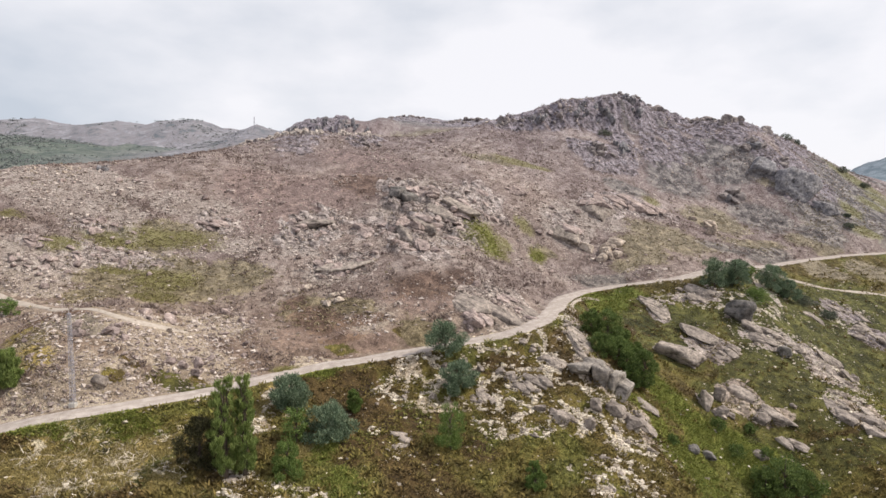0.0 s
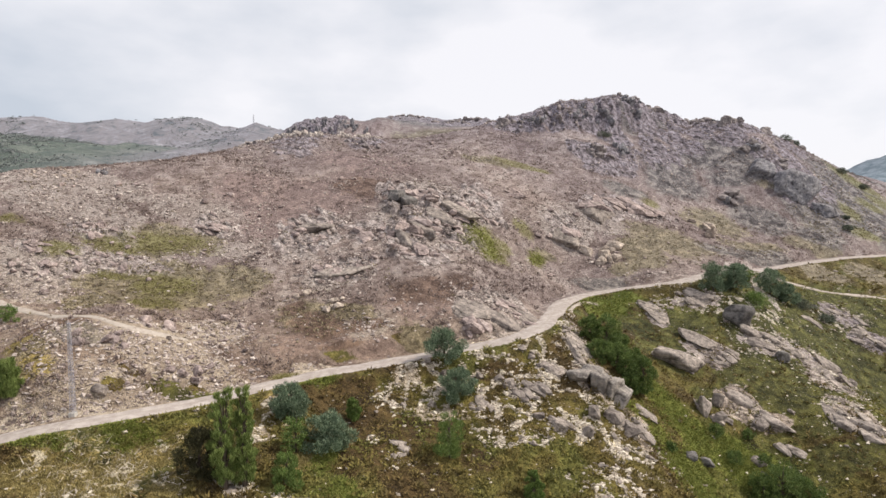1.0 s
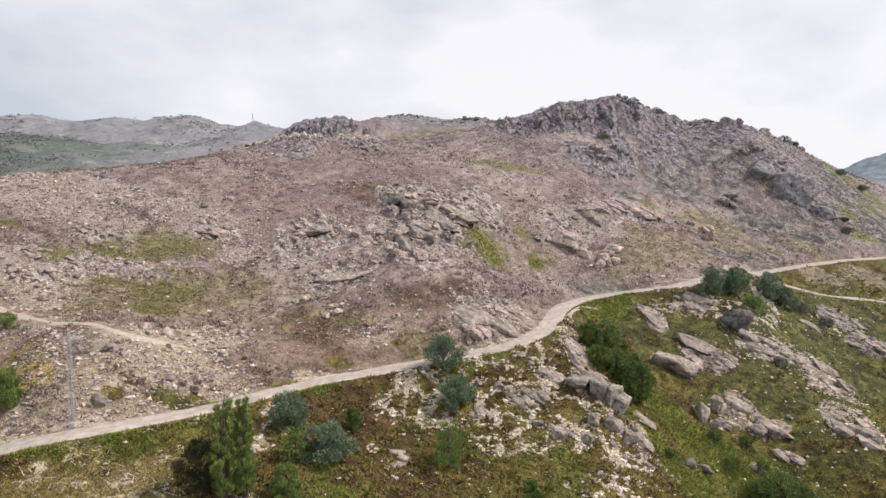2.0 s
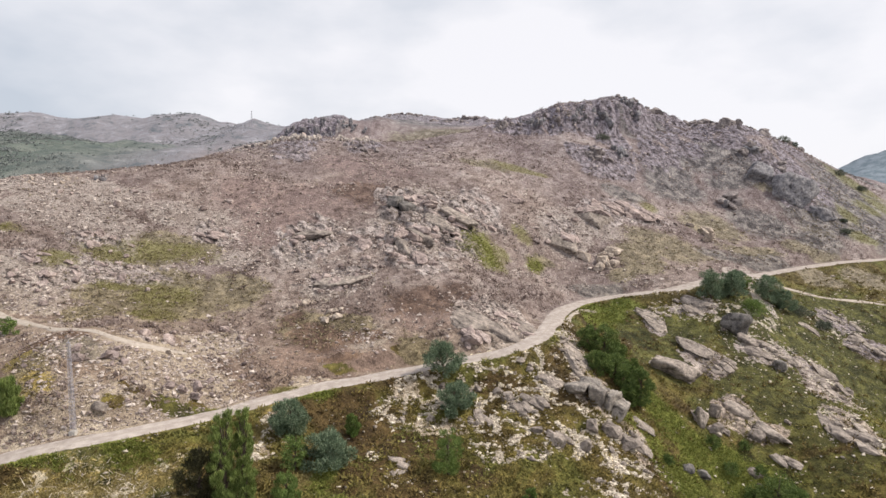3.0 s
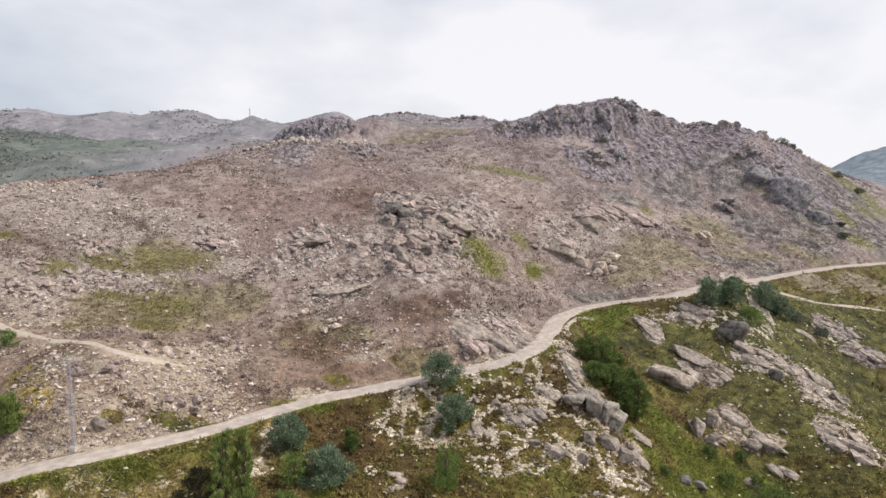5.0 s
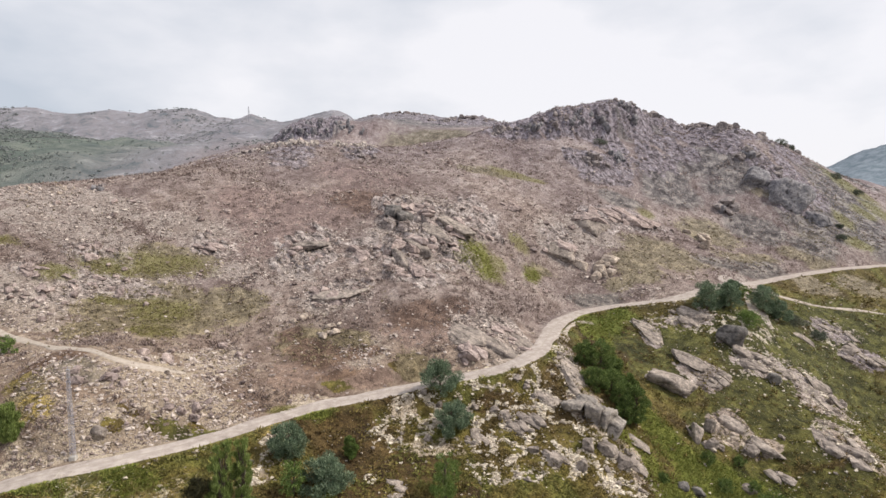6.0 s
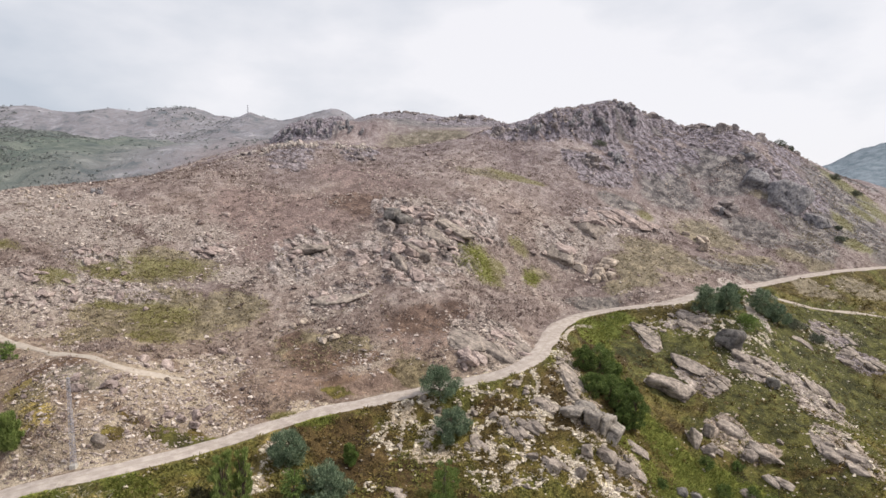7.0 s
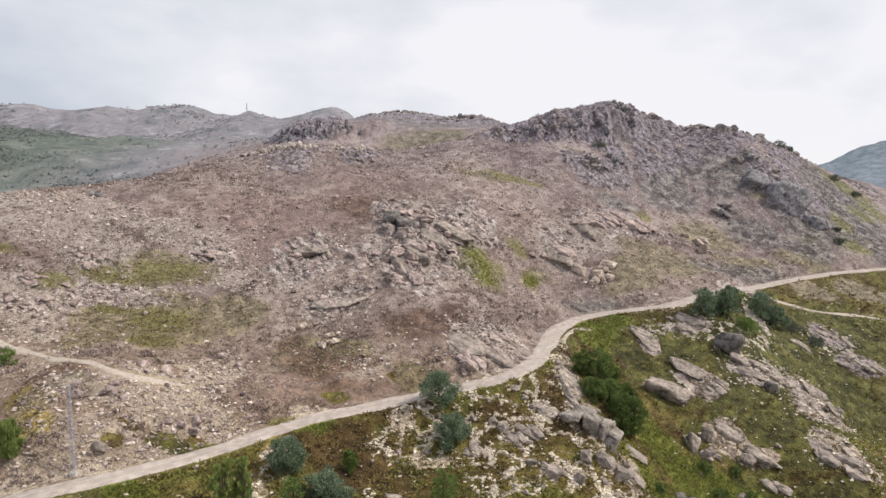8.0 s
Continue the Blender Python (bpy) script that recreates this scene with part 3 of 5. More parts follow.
LEAF_LAUREL = make_leaf_material("dark_leaves", (0.0, (0.042, 0.07, 0.022)), (0.6, (0.11, 0.16, 0.046)), (1.0, (0.21, 0.265, 0.08)))
LEAF_THORN = make_leaf_material("thorn_leaves", (0.0, (0.05, 0.064, 0.05)), (0.6, (0.112, 0.13, 0.10)), (1.0, (0.20, 0.215, 0.165)))
LEAF_BURNT = make_leaf_material("dark_twigs", (0.0, (0.03, 0.03, 0.016)), (0.6, (0.065, 0.062, 0.03)), (1.0, (0.12, 0.11, 0.052)))
BARK = make_plain_material("bark", (0.06, 0.045, 0.035), (0.14, 0.11, 0.09), 0.95)
DEADWOOD = make_plain_material("bleached_wood", (0.26, 0.23, 0.20), (0.42, 0.38, 0.34), 0.9)
STEEL = make_plain_material("galvanised_steel", (0.30, 0.295, 0.33), (0.42, 0.41, 0.46), 0.6, 0.15)
CONCRETE = make_plain_material("concrete", (0.38, 0.36, 0.34), (0.5, 0.48, 0.45), 0.9)
ROAD_MAT = make_road_material()
SAND = make_plain_material("trodden_sand", (0.31, 0.268, 0.23), (0.45, 0.395, 0.345), 0.95, 0.0, 1.5)


# ==== mesh helpers
def mesh_object(name, verts, faces, material, parent=None, label="", smooth_shade=False):
    """A mesh from arrays: verts (n, 3), faces (m, 3 or 4)."""
    verts, faces = np.asarray(verts, np.float32), np.asarray(faces, np.int32)
    me = bpy.data.meshes.new(name)
    me.vertices.add(len(verts))
    me.vertices.foreach_set("co", verts.ravel())
    k = faces.shape[1]
    me.loops.add(faces.size)
    me.loops.foreach_set("vertex_index", faces.ravel())
    me.polygons.add(len(faces))
    me.polygons.foreach_set("loop_start", np.arange(0, faces.size, k, dtype=np.int32))
    me.update(calc_edges=True)
    me.polygons.foreach_set("use_smooth", np.full(len(faces), smooth_shade))
    me.materials.append(material)
    me.validate()
    ob = new(name, me)
    if parent:
        ob.parent = parent
    if label:
        tagged(ob, label)
    return ob


def attribute(ob, name, values):
    a = ob.data.attributes.new(name, "FLOAT", "POINT")
    a.data.foreach_set("value", np.asarray(values, np.float32).ravel())


def thing(name, x, y, z, label, category, group="", kind=""):
    """An Empty at a thing's base."""
    ob = new(name)
    ob.location = (x, y, z)
    ob.empty_display_size = 0.3
    return tagged(ob, label, category, group, kind)


def height_at(x, y):
    return float(ground_height(np.array([x]), np.array([y]))[0])


# ==== what grows and lies where
PATCHES = {}


def patch(kind, x, y, wide, deep):
    PATCHES.setdefault(kind, []).append((x, y, wide, deep))


patch('brown', -9.1, 72.0, 5.1, 4.8)
patch('brown', -13.5, 77.3, 2.2, 3.2)
patch('brown', -1.4, 78.9, 3.7, 3.7)
patch('brown', -7.1, 78.1, 5.5, 8.3)
patch('brown', -3.5, 66.0, 4.0, 5.1)
patch('brown', -11.6, 84.0, 4.4, 3.2)
patch('brown', 3.8, 74.4, 3.2, 3.4)
patch('brown', -11.0, 68.9, 2.0, 3.7)
patch('brown', 9.1, 91.9, 3.9, 1.7)
patch('moss', 43.2, 114.3, 6.5, 6.7)
patch('moss', 48.8, 104.2, 5.4, 2.7)
patch('moss', 40.0, 121.6, 3.4, 4.6)
patch('moss', 56.2, 108.8, 5.1, 2.9)
patch('moss', -38.0, 64.7, 9.2, 3.2)
patch('moss', 59.0, 106.1, 6.5, 4.1)
patch('moss', 63.5, 96.5, 5.5, 3.0)
patch('moss', 49.5, 121.9, 6.9, 3.5)
patch('moss', 87.3, 124.8, 8.8, 14.2)
patch('moss', 105.1, 139.6, 5.3, 4.5)
patch('moss', 52.7, 93.8, 6.6, 2.7)
patch('moss', 62.3, 90.0, 8.5, 3.0)
patch('moss', 38.1, 123.4, 4.7, 3.9)
patch('moss', -29.9, 64.9, 1.8, 4.0)
patch('moss', -32.1, 61.9, 3.5, 3.7)
patch('moss', -21.8, 58.1, 3.3, 2.0)
patch('moss', -34.8, 77.8, 4.4, 2.4)
patch('lush', 8.5, 141.4, 4.3, 7.0)
patch('grass', 10.5, 141.4, 6.3, 9.0)
patch('grass', 15.8, 145.0, 2.3, 3.4)
patch('grass', 24.1, 147.6, 2.5, 3.4)
patch('grass', 21.3, 156.5, 3.1, 3.3)
patch('lush', 24.1, 147.6, 1.8, 2.4)
patch('grass', 22.2, 187.6, 7.1, 2.5)
patch('grass', 29.1, 186.6, 4.1, 1.7)
patch('grass', -50.7, 104.6, 3.9, 3.3)
patch('grass', -51.9, 111.3, 5.8, 4.0)
patch('grass', -60.9, 113.6, 4.8, 1.7)
patch('grass', -57.2, 126.2, 10.7, 3.8)
patch('grass', -67.3, 122.9, 7.0, 2.4)
patch('grass', -77.2, 118.4, 5.0, 2.4)
patch('grass', -88.9, 123.5, 2.9, 1.9)
patch('grass', 64.0, 185.2, 2.6, 2.9)
patch('grass', -24.5, 87.6, 2.5, 1.8)
patch('olive', 62.6, 164.2, 13.2, 7.7)
patch('olive', 90.7, 173.0, 9.8, 4.0)
patch('olive', 26.1, 151.2, 3.6, 2.0)
patch('olive', -51.4, 112.7, 13.8, 5.7)
patch('olive', -52.2, 114.5, 11.9, 5.7)
patch('olive', -22.3, 104.1, 5.9, 3.4)
patch('olive', -4.2, 100.7, 3.6, 1.7)
patch('olive', 46.2, 148.3, 4.2, 3.0)
patch('olive', -53.9, 76.1, 3.2, 4.5)
patch('olive', -60.5, 104.0, 5.4, 4.0)
patch('olive', 81.9, 183.5, 10.4, 5.9)
patch('olive', 109.4, 179.5, 10.2, 4.1)
patch('olive', 14.0, 184.3, 7.8, 2.7)
patch('olive', -5.3, 299.6, 21.2, 14.4)
patch('olive', -63.4, 124.3, 12.9, 4.5)
patch('rust', -0.9, 109.7, 6.2, 4.6)
patch('rust', -3.9, 105.9, 4.0, 2.7)
patch('rust', -24.1, 97.0, 4.6, 4.3)
patch('rust', -41.0, 145.8, 5.5, 6.7)
patch('rust', -21.1, 175.3, 14.9, 7.4)
patch('rust', 76.3, 202.2, 8.6, 6.4)
patch('rust', -51.1, 82.1, 5.0, 2.8)
patch('ash', 124.8, 196.7, 16.7, 10.4)
patch('ash', 82.6, 166.4, 11.8, 4.1)
patch('ash', 176.1, 260.0, 14.7, 5.2)
patch('ash', 149.0, 229.2, 10.8, 10.2)
patch('ash', -68.0, 300.0, 21.0, 20.0)
patch('ash', -88.0, 306.0, 9.0, 12.0)
patch('ash', -16.0, 375.0, 64.0, 62.0)
patch('ash', 60.0, 232.0, 34.0, 14.0)
patch('ash', 118.0, 236.0, 30.0, 12.0)
patch('ash', 144.3, 205.8, 14.6, 28.5)
patch('ash', 157.7, 232.3, 12.1, 19.1)
patch('ash', 115.4, 183.9, 9.5, 4.8)
patch('ash', 91.8, 168.7, 10.3, 3.6)
patch('ash', 38.7, 144.0, 7.5, 2.6)
patch('ash', -51.2, 82.2, 5.4, 3.0)
patch('ash', 77.0, 198.8, 11.3, 7.6)
patch('ash', 97.9, 203.7, 8.7, 3.7)
patch('ash', 100.0, 188.2, 10.7, 5.8)
patch('ash', 56.9, 188.5, 7.1, 3.7)
patch('pale', -92.4, 143.3, 13.5, 6.2)
patch('pale', -88.4, 132.9, 10.0, 4.3)
patch('pale', -59.0, 139.8, 11.9, 5.2)
patch('pale', -77.3, 130.6, 12.3, 5.5)
patch('pale', -62.1, 119.3, 12.4, 4.3)
patch('pale', -42.2, 127.6, 7.2, 4.2)
patch('pale', -23.3, 73.2, 1.2, 2.7)
patch('pale', -23.2, 76.7, 1.1, 2.2)
patch('pale', -39.5, 85.6, 10.1, 6.5)
patch('pale', -35.3, 81.4, 9.2, 3.2)
patch('pale', -73.8, 114.6, 11.4, 4.0)
patch('pale', -72.4, 105.6, 7.5, 3.0)
patch('pale', 9.6, 109.7, 8.8, 7.4)
patch('pale', -2.6, 147.6, 14.6, 17.9)
patch('pale', -29.9, 135.3, 7.0, 9.6)
patch('pale', -20.1, 118.0, 7.2, 4.9)
patch('pale', 34.0, 162.2, 6.9, 7.8)
patch('pale', -41.8, 74.4, 10.5, 3.7)
patch('pale', -85.5, 140.7, 17.3, 6.7)
patch('pale', -45.5, 71.0, 6.7, 2.3)
patch('pale', -13.7, 103.0, 4.4, 4.1)
patch('pale', -37.0, 96.6, 5.5, 5.0)
patch('pale', 44.8, 168.3, 8.7, 6.9)
patch('pale', -21.2, 90.1, 3.0, 1.4)
patch('pale', 81.7, 160.5, 3.0, 1.9)
patch('rust', -48.1, 153.5, 10.1, 8.2)
patch('rust', -33.6, 152.7, 11.5, 9.6)
patch('rust', -23.3, 161.8, 10.7, 9.4)
patch('rust', -36.0, 138.8, 7.9, 5.3)
patch('rust', -5.6, 110.1, 5.7, 3.2)
patch('rust', 0.7, 113.7, 4.3, 2.4)
patch('rust', -20.4, 98.8, 5.6, 2.0)
patch('rust', -25.2, 95.1, 3.6, 3.4)
patch('rust', -12.5, 96.2, 4.5, 1.7)
patch('olive', -50.5, 111.3, 11.6, 8.4)
patch('olive', -61.1, 111.5, 6.3, 4.3)
patch('olive', -41.3, 115.5, 6.5, 7.3)
patch('olive', -23.1, 104.9, 6.9, 4.1)
patch('olive', -15.7, 106.5, 4.0, 2.7)
patch('olive', 51.5, 155.4, 7.3, 7.7)
patch('olive', -4.1, 98.3, 3.7, 2.2)
patch('olive', -55.8, 129.7, 11.0, 3.4)
patch('straw', -38.2, 62.1, 6.4, 3.3)
patch('straw', -34.0, 65.7, 4.3, 2.7)
patch('straw', -41.9, 59.4, 3.9, 2.1)
patch('straw', -27.8, 60.1, 2.3, 2.7)
patch('twigs', -36.5, 63.3, 4.8, 3.1)
patch('twigs', -41.9, 64.2, 2.4, 1.0)
patch('twigs', -29.9, 61.0, 3.5, 2.3)
patch('twigs', -37.5, 58.8, 3.3, 1.7)
patch('twigs', -42.8, 60.8, 2.3, 1.4)
patch('twigs', -31.5, 67.2, 1.6, 1.9)
patch('ash', 94.3, 213.7, 14.1, 7.0)
patch('ash', 107.6, 208.2, 11.8, 6.4)
patch('ash', 77.6, 206.2, 9.7, 6.1)
patch('olive', 143.8, 217.6, 8.2, 12.4)
patch('olive', 137.9, 199.1, 8.5, 9.7)
patch('olive', 118.7, 189.4, 6.3, 4.5)
patch('olive', 108.6, 202.1, 4.8, 2.0)
patch('lush', 30.9, 87.3, 2.1, 4.2)
patch('lush', 35.0, 85.8, 2.8, 4.0)
patch('lush', 27.6, 89.3, 1.3, 1.9)
patch('lush', 33.0, 125.5, 2.6, 3.9)
patch('olive', 120.8, 193.6, 9.1, 3.5)
patch('olive', 131.9, 193.2, 7.3, 6.7)
patch('heathland', -4.4, 100.7, 3.4, 1.5)
patch('heathland', -16.1, 95.4, 3.6, 1.0)
patch('heathland', -20.1, 88.3, 2.2, 1.7)
patch('heathland', -7.0, 98.0, 2.8, 1.0)
patch('dust', 79.6, 154.4, 5.2, 5.6)
patch('dust', 73.8, 137.4, 1.3, 6.5)
patch('olive', 102.9, 160.4, 6.8, 4.2)
patch('olive', 117.9, 164.1, 7.7, 5.6)
patch('moss', 75.0, 124.0, 22.0, 20.0)
patch('moss', 62.0, 106.0, 14.0, 12.0)
patch('moss', 100.0, 142.0, 14.0, 12.0)
patch('scree', -2.4, 85.9, 5.5, 3.6)
patch('dust', -5.0, 88.7, 2.5, 1.9)
patch('dust', -0.2, 82.2, 3.5, 1.3)
patch('scree', 9.0, 85.1, 5.6, 3.9)
patch('scree', 16.3, 88.4, 4.2, 3.7)
patch('scree', 7.8, 92.0, 4.3, 2.3)
patch('brown', -10.7, 81.6, 4.6, 4.8)
patch('gully', 46.2, 92.4, 3.5, 3.1)
patch('heathland', -38.1, 77.1, 1.9, 1.0)
patch('heathland', -42.9, 74.9, 1.4, 1.0)
patch('heathland', -34.7, 80.3, 1.1, 1.0)
patch('heathland', -41.7, 77.7, 1.0, 1.0)
patch('grass', 163.0, 238.0, 12.0, 9.0)
patch('grass', 167.0, 223.0, 9.0, 7.0)
patch('grass', 137.0, 201.0, 4.5, 5.0)
patch('grass', 134.0, 189.0, 6.0, 3.5)
patch('olive', 112.0, 213.0, 4.0, 5.0)
patch('grass', 153.0, 216.0, 5.0, 5.0)
patch('straw', -16.7, 68.5, 1.9, 1.9)
patch('straw', -23.7, 75.1, 1.0, 5.1)
patch('straw', -16.0, 75.2, 2.1, 1.4)
patch('burn', -3.6, 112.3, 6.6, 4.4)
patch('burn', -21.5, 102.5, 5.8, 3.2)
patch('burn', -27.2, 105.8, 2.5, 2.4)
patch('burn', -13.7, 103.0, 3.4, 2.4)
patch('burn', -17.7, 97.4, 3.2, 1.5)
patch('burn', -58.0, 86.6, 3.3, 5.9)
patch('burn', -54.5, 86.4, 2.4, 3.4)
patch('burn', 3.5, 117.0, 5.0, 3.3)
patch('burn', -21.0, 161.3, 7.6, 5.4)
patch('rust', -54.7, 82.0, 2.8, 3.5)
patch('rust', -49.6, 80.6, 1.8, 1.4)
patch('straw', -52.2, 75.2, 2.6, 2.3)
patch('straw', -57.9, 80.2, 2.0, 2.8)
patch('dust', -20.6, 88.4, 4.2, 1.6)
patch('dust', -16.0, 91.6, 3.0, 0.9)
patch('dust', -45.0, 70.6, 3.5, 1.3)
patch('dust', -52.0, 68.8, 4.5, 1.2)
patch('dust', -20.6, 78.2, 2.0, 3.6)
patch('dust', 25.0, 116.0, 1.6, 4.0)
patch('scree', 23.9, 75.3, 3.6, 3.2)
patch('scree', 19.4, 72.0, 3.1, 2.5)
patch('pale', -39.1, 84.8, 10.0, 6.3)
patch('pale', -74.3, 110.3, 7.8, 4.4)
patch('pale', -32.1, 83.1, 4.7, 1.6)
patch('scree', -17.7, 59.8, 4.8, 1.8)
patch('scree', -5.4, 70.1, 1.1, 1.6)
patch('scree', -7.9, 74.6, 0.8, 1.0)
patch('scree', -21.1, 61.3, 1.7, 2.0)
patch('scree', 6.3, 90.8, 3.0, 4.0)
patch('scree', 16.8, 95.6, 4.1, 3.4)
patch('scree', 12.5, 87.4, 3.7, 2.0)
patch('scree', 17.5, 96.8, 5.5, 6.9)
patch('scree', 7.7, 91.9, 4.8, 3.0)
patch('scree', 13.0, 87.8, 4.6, 3.0)
patch('scree', -3.4, 90.6, 3.0, 2.0)
patch('scree', 17.5, 84.5, 6.4, 3.8)
patch('scree', 22.2, 104.2, 3.4, 5.5)
patch('scree', 26.0, 82.1, 5.8, 3.9)
patch('scree', 52.7, 130.4, 8.6, 3.0)
patch('scree', 66.5, 118.3, 8.4, 5.2)
patch('scree', 75.5, 114.1, 6.5, 7.6)
patch('scree', 70.8, 98.2, 5.1, 5.7)
patch('scree', 93.2, 140.1, 7.3, 4.4)
patch('scree', -0.7, 87.8, 2.5, 3.3)
patch('scree', 53.2, 138.7, 5.9, 3.4)
patch('scree', 5.9, 98.5, 4.2, 3.6)
patch('scree', 8.8, 80.6, 4.9, 2.5)
patch('scree', 64.1, 128.0, 12.1, 4.2)
patch('gully', 34.8, 82.9, 3.5, 5.4)
patch('gully', 37.8, 83.2, 3.1, 3.7)
patch('gully', -11.3, 63.0, 1.7, 2.9)
patch('gully', -14.4, 69.3, 1.3, 2.9)
patch('gully', 35.4, 96.5, 1.8, 4.0)
patch('gully', 39.8, 92.1, 4.8, 4.4)
patch('gully', 45.9, 89.7, 5.9, 2.8)
patch('gully', 32.6, 113.4, 2.1, 4.7)
patch('gully', 33.8, 96.1, 2.3, 4.0)
patch('gully', 39.3, 95.3, 4.0, 3.4)
patch('gully', 45.3, 93.8, 4.9, 2.6)
patch('gully', 49.4, 90.9, 7.7, 2.7)
patch('gully', 35.3, 130.7, 5.6, 5.5)
patch('gully', 41.4, 134.6, 3.8, 3.1)
patch('gully', -44.9, 63.8, 3.9, 1.4)
patch('gully', -37.0, 67.8, 3.8, 1.3)
patch('gully', 33.4, 114.8, 2.2, 4.8)
patch('gully', -18.0, 84.8, 2.4, 1.8)


def cover(kind, x, y):
    """How much of a kind of ground lies at each place, 0 to 1."""
    total = np.zeros_like(x)
    wx, wy = x + 3.2 * fbm(x, y, 9, 4), y + 3.2 * fbm(x + 90, y, 9, 4)
    for cx, cy, wide, deep in PATCHES[kind]:
        near = (np.abs(x - cx) < wide * 2.5 + 5) & (np.abs(y - cy) < deep * 2.5 + 5)
        d = np.hypot((wx[near] - cx) / wide, (wy[near] - cy) / deep)
        total[near] = np.maximum(total[near], 1 - smooth(0.35, 1.5, d))
    return total


def veins(x, y):
    """A net of bare rubble between the heath cushions, 0 to 1."""
    return 1 - smooth(0.04, 0.17, np.abs(fbm(x, y, 2.2, 3)))


def twig_net(x, y):
    """Thin bleached runs of dead stalks, 0 to 1."""
    return 1 - smooth(0.04, 0.15, np.abs(fbm(x * 0.8 + 60, y, 2.6, 3)))


# ==== the ground, one sheet out to the horizon
def steps(start, stop, first, growth, most):
    out, s = [start], first
    sign = 1 if stop > start else -1
    while (stop - out[-1]) * sign > 0:
        out.append(out[-1] + sign * s)
        s = min(s * growth, most)
    return out[1:]


fine_x = list(np.arange(-72, 130, 0.40))
gx = np.array(steps(fine_x[0], -700, 0.45, 1.035, 16)[::-1] + fine_x + steps(fine_x[-1], 1300, 0.45, 1.035, 18))
gx = np.concatenate([np.array(steps(gx[0], -4200, 20, 1.3, 700)[::-1]), gx, np.array(steps(gx[-1], 4200, 20, 1.3, 700))])
fine_y = list(np.arange(48, 150, 0.38)) + list(np.arange(150, 206, 0.75)) + list(np.arange(206, 262, 0.5))
gy = np.array(steps(fine_y[0], -300, 0.5, 1.08, 40)[::-1] + fine_y + steps(fine_y[-1], 1400, 0.8, 1.025, 16))
gy = np.concatenate([np.array(steps(gy[0], -4200, 50, 1.3, 700)[::-1]), gy, np.array(steps(gy[-1], 4600, 20, 1.3, 700))])
X, Y = np.meshgrid(gx, gy)
Z = ground_height(X, Y)
nx, ny = len(gx), len(gy)
cell = (np.arange(ny - 1)[:, None] * nx + np.arange(nx - 1)[None, :]).ravel()
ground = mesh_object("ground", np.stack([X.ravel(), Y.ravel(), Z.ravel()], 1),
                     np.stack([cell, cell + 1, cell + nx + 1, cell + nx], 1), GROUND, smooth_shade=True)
tagged(ground, "stony moorland hillside of brown burnt scrub, heath and grass", "ground", kind="structure")
gxr, gyr = X.ravel(), Y.ravel()
g_far, _, g_side = road_place(gxr, gyr)
below = smooth(-0.5, 1.5, -g_side) * smooth(230, 200, gyr)
attribute(ground, "heath", below)
attribute(ground, "vein", np.maximum(cover("scree", gxr, gyr) * veins(gxr, gyr) * (1 - 0.35 * smooth(55, 75, gxr)), 0.8 * cover("twigs", gxr, gyr) * twig_net(gxr, gyr)))
# share of the painted haze tint, growing up the hill
attribute(ground, "upland_haze", 0.62 * smooth(88, 125, gyr) + 0.38 * smooth(150, 225, gyr))
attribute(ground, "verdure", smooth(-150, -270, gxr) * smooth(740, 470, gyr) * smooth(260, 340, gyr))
for kind in ("brown", "moss", "olive", "rust", "burn", "ash", "grass", "lush", "gully", "straw", "pale", "dust", "heathland"):
    attribute(ground, kind, cover(kind, gxr, gyr))
attribute(ground, "rock", bare_rock(gxr, gyr)[0])
attribute(ground, "darker_rock", np.maximum(smooth(176, 200, gyr + 0.25 * np.abs(gxr - 60)), np.exp(-((gxr - 97) / 11) ** 2 - ((gyr - 136) / 12) ** 2)))
# where the haze-blue mountain colour lies
attribute(ground, "forest_haze", smooth(420, 620, gxr) * smooth(500, 800, gyr))
# blend by distance into the haze-painted mountain colours
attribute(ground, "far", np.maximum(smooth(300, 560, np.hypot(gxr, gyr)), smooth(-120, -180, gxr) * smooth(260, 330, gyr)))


# ==== road and paths
def ribbon(name, line, half, rise, material, label, category, rag):
    rng = np.random.RandomState(len(line))
    along = np.gradient(line, axis=0)
    left = np.stack([-along[:, 1], along[:, 0]], 1) / np.linalg.norm(along, axis=1)[:, None]
    across = np.array([-1.0, -0.8, -0.55, -0.3, 0.0, 0.3, 0.55, 0.8, 1.0])
    n, k = len(line), len(across)
    edge = half + rag * np.stack([evened(rng.randn(n), 2), evened(rng.randn(n), 2)], 1)
    verts, worn = [], []
    for j, a in enumerate(across):
        reach = np.abs(a) * (edge[:, 0] if a < 0 else edge[:, 1]) * np.sign(a)
        p = line + left * reach[:, None]
        z = ground_height(p[:, 0], p[:, 1]) + rise * (1 - abs(a) ** 4) + 0.012
        if abs(a) == 1:
            z = z - 0.06
        verts.append(np.stack([p[:, 0], p[:, 1], z], 1))
        worn.append(np.full(n, 1.0 if abs(a) == 1 else 0.55 if a == 0 else 0.1))
    verts = np.stack(verts, 1).reshape(-1, 3)
    c = (np.arange(n - 1)[:, None] * k + np.arange(k - 1)[None, :]).ravel()
    ob = mesh_object(name, verts, np.stack([c, c + k, c + k + 1, c + 1], 1), material, smooth_shade=True)
    attribute(ob, "worn", np.stack(worn, 1).ravel())
    return tagged(ob, label, category, kind="structure")


ribbon("road", road_line, ROAD_HALF, 0.07, ROAD_MAT, "pale gravel mountain road winding along the hillside", "road", 0.45)
ribbon("footpath", path_line, 0.65, 0.10, SAND, "narrow pale dirt path across the stony slope", "path", 0.4)
